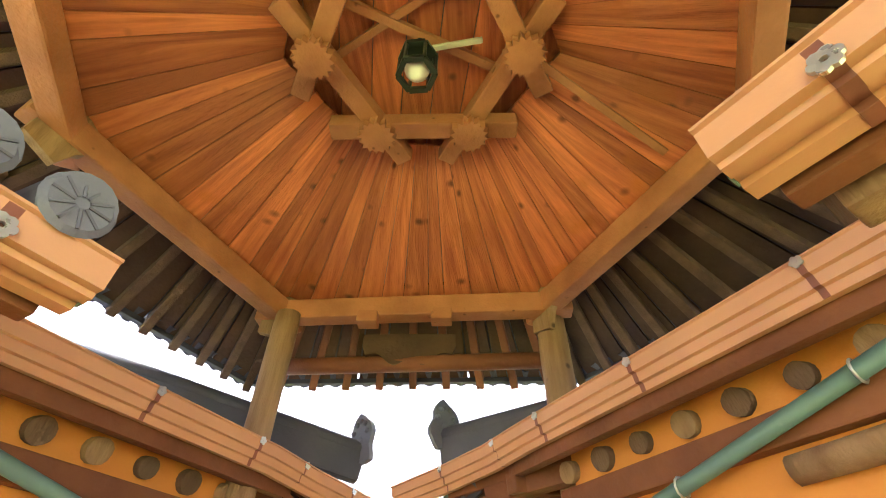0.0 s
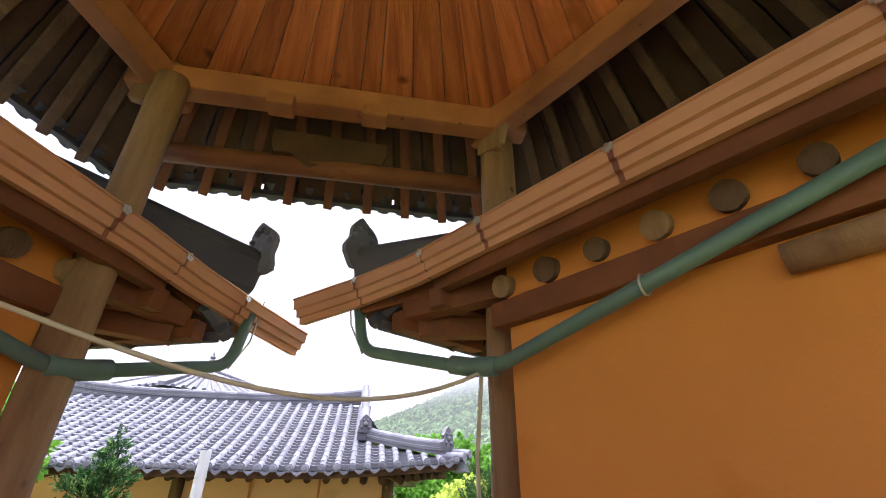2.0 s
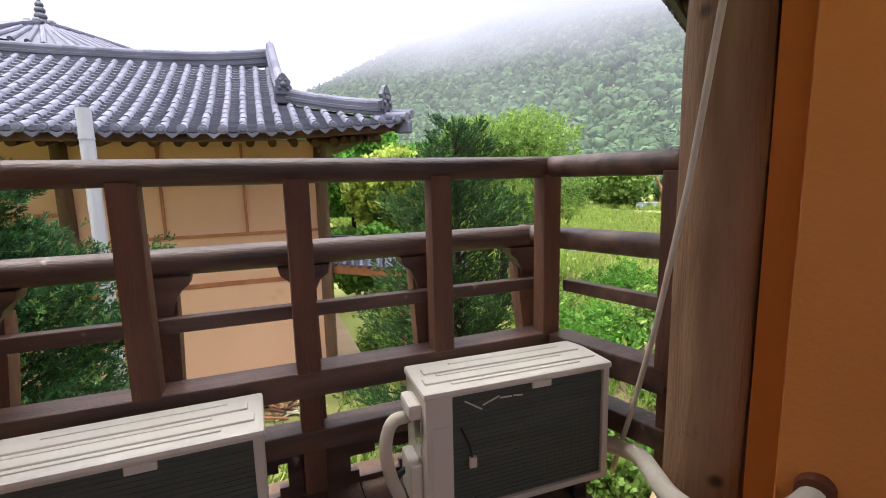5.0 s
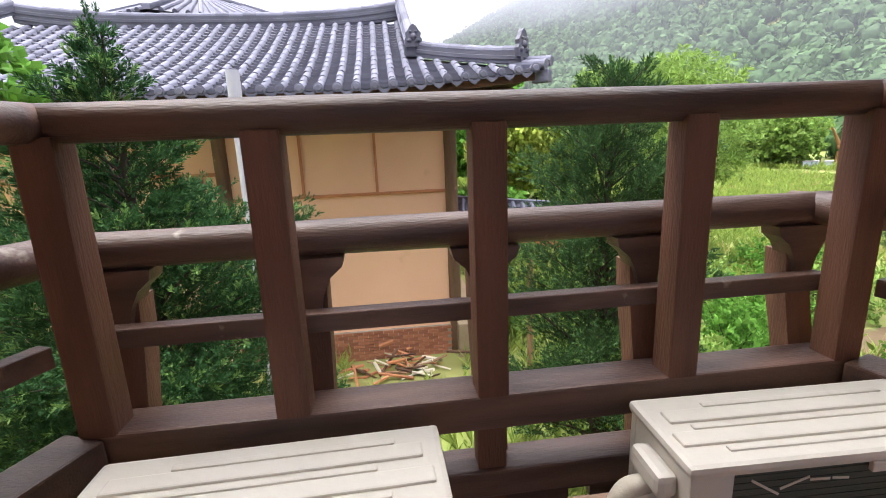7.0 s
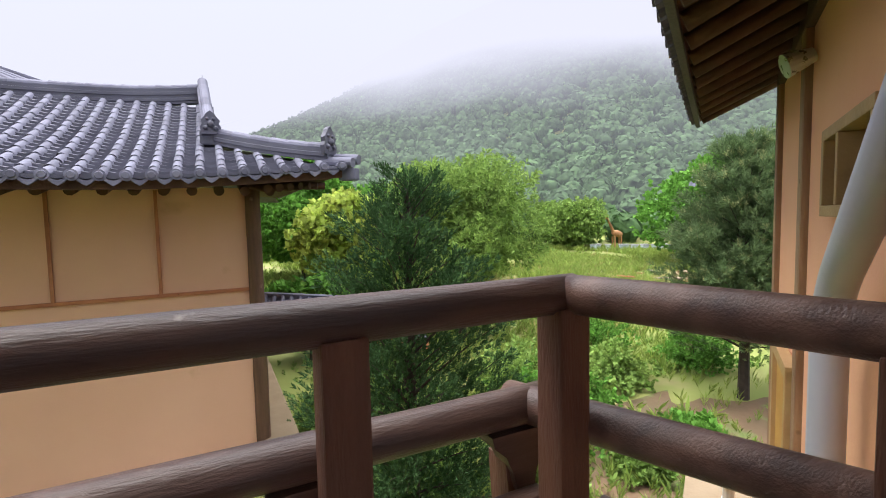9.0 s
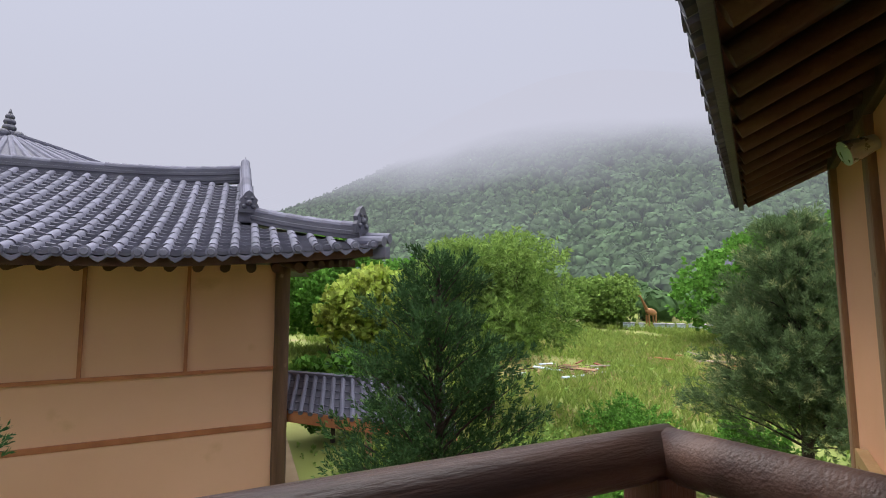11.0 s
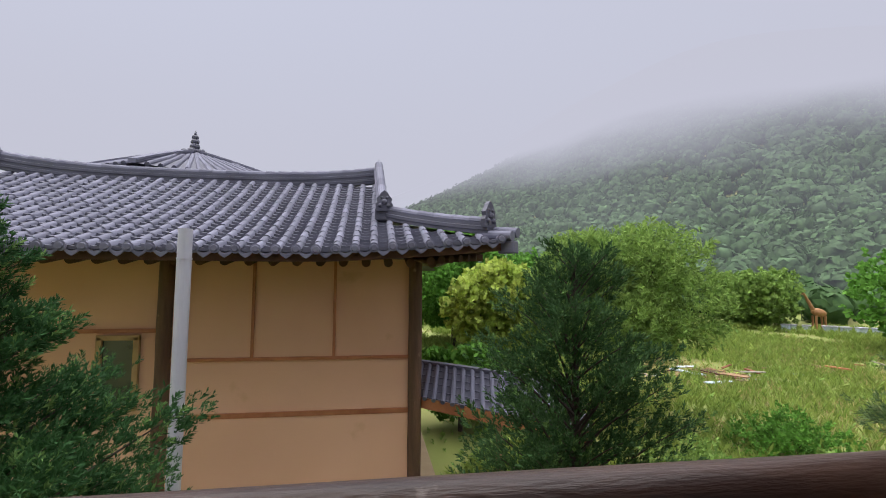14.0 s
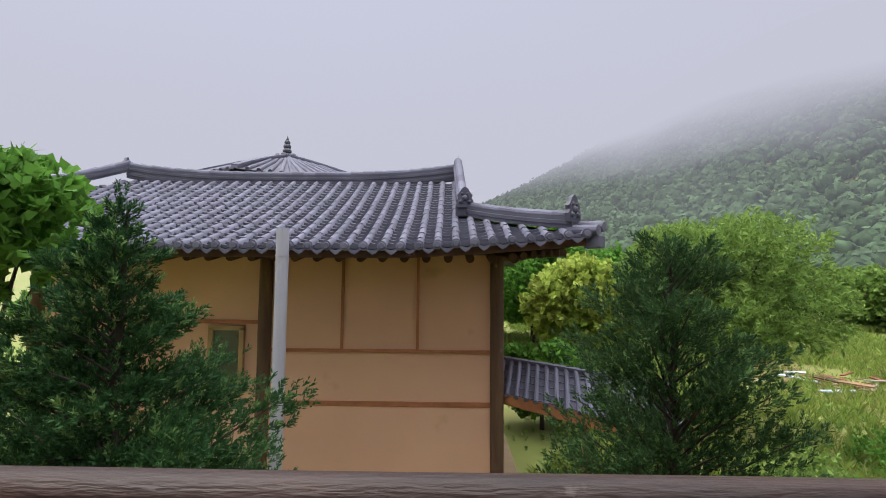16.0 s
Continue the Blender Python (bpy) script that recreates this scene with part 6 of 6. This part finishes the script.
for k in range(11):
    x, y = 32.4 + 0.5 * k + sh.uniform(-0.2, 0.2), 36.4 - 0.55 * k + sh.uniform(-0.4, 0.4)
    hv = thing("beehive", (x, y, gz(x, y)), "pale blue and white beehive box in the meadow", "beehive", "beehives in the meadow")
    one("box", lambda bm: box(bm, (0.6, 0.5, 0.5), pose(x, y, gz(x, y) + 0.36, 0, 0, 30 + 6 * k), 0.01), BLUE, hv)
    one("lid", lambda bm: box(bm, (0.7, 0.6, 0.08), pose(x, y, gz(x, y) + 0.645, 0, 0, 30 + 6 * k), 0.01), GREYPIPE, hv)
    one("stand", lambda bm: box(bm, (0.55, 0.45, 0.13), pose(x, y, gz(x, y) + 0.05, 0, 0, 30 + 6 * k), 0.01), SHADEWOOD, hv)
GIRAFFE = mat("tan_painted_statue", (0.42, 0.22, 0.09), (0.3, 0.14, 0.06), 6, 0.6, 0.2)
def gir(bm):
    o = Vector((35.2, 36.0, gz(35.2, 36.0)))
    for dx, dy in ((-0.5, -0.15), (-0.5, 0.15), (0.35, -0.15), (0.35, 0.15)):
        rod(bm, o + Vector((dx, dy, 0)), o + Vector((dx, dy, 1.35)), 0.06, 0.09, 8)
    bmesh.ops.create_uvsphere(bm, u_segments=12, v_segments=8, radius=1, matrix=Matrix.Translation(o + Vector((-0.08, 0, 1.6))) @ pose(0, 0, 0, 0, 12, 0) @ Matrix.Diagonal((0.72, 0.28, 0.33, 1)))
    rod(bm, o + Vector((-0.55, 0, 1.75)), o + Vector((-1.35, 0, 3.1)), 0.16, 0.08, 10)
    bmesh.ops.create_uvsphere(bm, u_segments=10, v_segments=6, radius=1, matrix=Matrix.Translation(o + Vector((-1.47, 0, 3.1))) @ Matrix.Diagonal((0.22, 0.09, 0.1, 1)))
bm = bmesh.new()
gir(bm)
obj("giraffe_statue", bm, GIRAFFE, "tan giraffe statue standing in the far meadow", "statue")
deb = thing("timber_debris", (15.3, 23.4, gz(15.3, 23.4)), "scattered pale planks and sheets lying on the meadow", "debris")
for k in range(34):
    p = Vector((15.3 + sh.gauss(0, 1.5), 23.4 + sh.gauss(0, 0.8), gz(15.3, 23.4) + 0.12 + abs(sh.gauss(0, 0.16))))
    one("plank", lambda bm, p=p: box(bm, (sh.uniform(0.5, 1.6), sh.uniform(0.08, 0.3), 0.05), Matrix.Translation(p) @ pose(0, 0, 0, sh.uniform(-8, 8), sh.uniform(-8, 8), sh.uniform(0, 180)), 0.004), sh.choice((SLAB, MORTAR, BLUE, FASCIA, POST, SHADEWOOD)), deb)
deb2 = thing("timber_debris", (23, 24, gz(23, 24)), "scattered pale planks further out in the meadow", "debris")
for k in range(24):
    p = Vector((23 + sh.gauss(0, 3.0), 24 + sh.gauss(0, 2.2), gz(23, 24) + 0.1 + abs(sh.gauss(0, 0.12))))
    one("plank", lambda bm, p=p: box(bm, (sh.uniform(0.5, 1.4), sh.uniform(0.08, 0.3), 0.06), Matrix.Translation(p) @ pose(0, 0, 0, sh.uniform(-8, 8), sh.uniform(-8, 8), sh.uniform(0, 180)), 0.004), sh.choice((SLAB, MORTAR, POST, BEAM)), deb2)

# far house among the trees
fh = thing("house", (34, 24, gz(34, 24)), "distant small clay house with a grey tiled roof", "house")
FM = pose(34.0, 24.0, gz(34, 24), 0, 0, -40)
one("wall", lambda bm: box(bm, (5.5, 4.5, 5.4), FM @ Matrix.Translation((0, 0, 2.7)), 0.02), PEACH, fh)
def froof(bm):
    quads(bm, [[FM @ Vector((-3.8, -3.2, 5.1)), FM @ Vector((3.8, -3.2, 5.1))], [FM @ Vector((-2.6, 0, 6.7)), FM @ Vector((2.6, 0, 6.7))], [FM @ Vector((-3.8, 3.2, 5.1)), FM @ Vector((3.8, 3.2, 5.1))]])
    quads(bm, [[FM @ Vector((-3.8, -3.2, 5.1)), FM @ Vector((-3.8, 3.2, 5.1))], [FM @ Vector((-2.6, -0.01, 6.7)), FM @ Vector((-2.6, 0.01, 6.7))]])
one("roof", froof, TILEDK, fh)
def fribs(bm):
    for k in range(24):
        x = -3.7 + k * 0.32
        rod(bm, FM @ Vector((x, -3.25, 5.12)), FM @ Vector((x * 0.7, 0, 6.72)), 0.07, seg=6)
one("tile_ribs", fribs, TILE, fh)
one("downpipe", lambda bm: rod(bm, FM @ Vector((-2.9, -2.4, 0)), FM @ Vector((-2.9, -2.4, 5.0)), 0.07, seg=8), GREYPIPE, fh)
fw = one("window", lambda bm: box(bm, (1.2, 0.06, 1.2), FM @ Matrix.Translation((-0.6, -2.28, 3.6)), 0.01), GLASSDK, fh)
one("window_frame", lambda bm: [box(bm, s, FM @ Matrix.Translation(p), 0.01) for s, p in (((1.4, 0.1, 0.1), (-0.6, -2.3, 4.25)), ((1.4, 0.1, 0.1), (-0.6, -2.3, 2.95)), ((0.1, 0.1, 1.3), (-1.25, -2.3, 3.6)), ((0.1, 0.1, 1.3), (0.05, -2.3, 3.6)))], FRAME, fw)
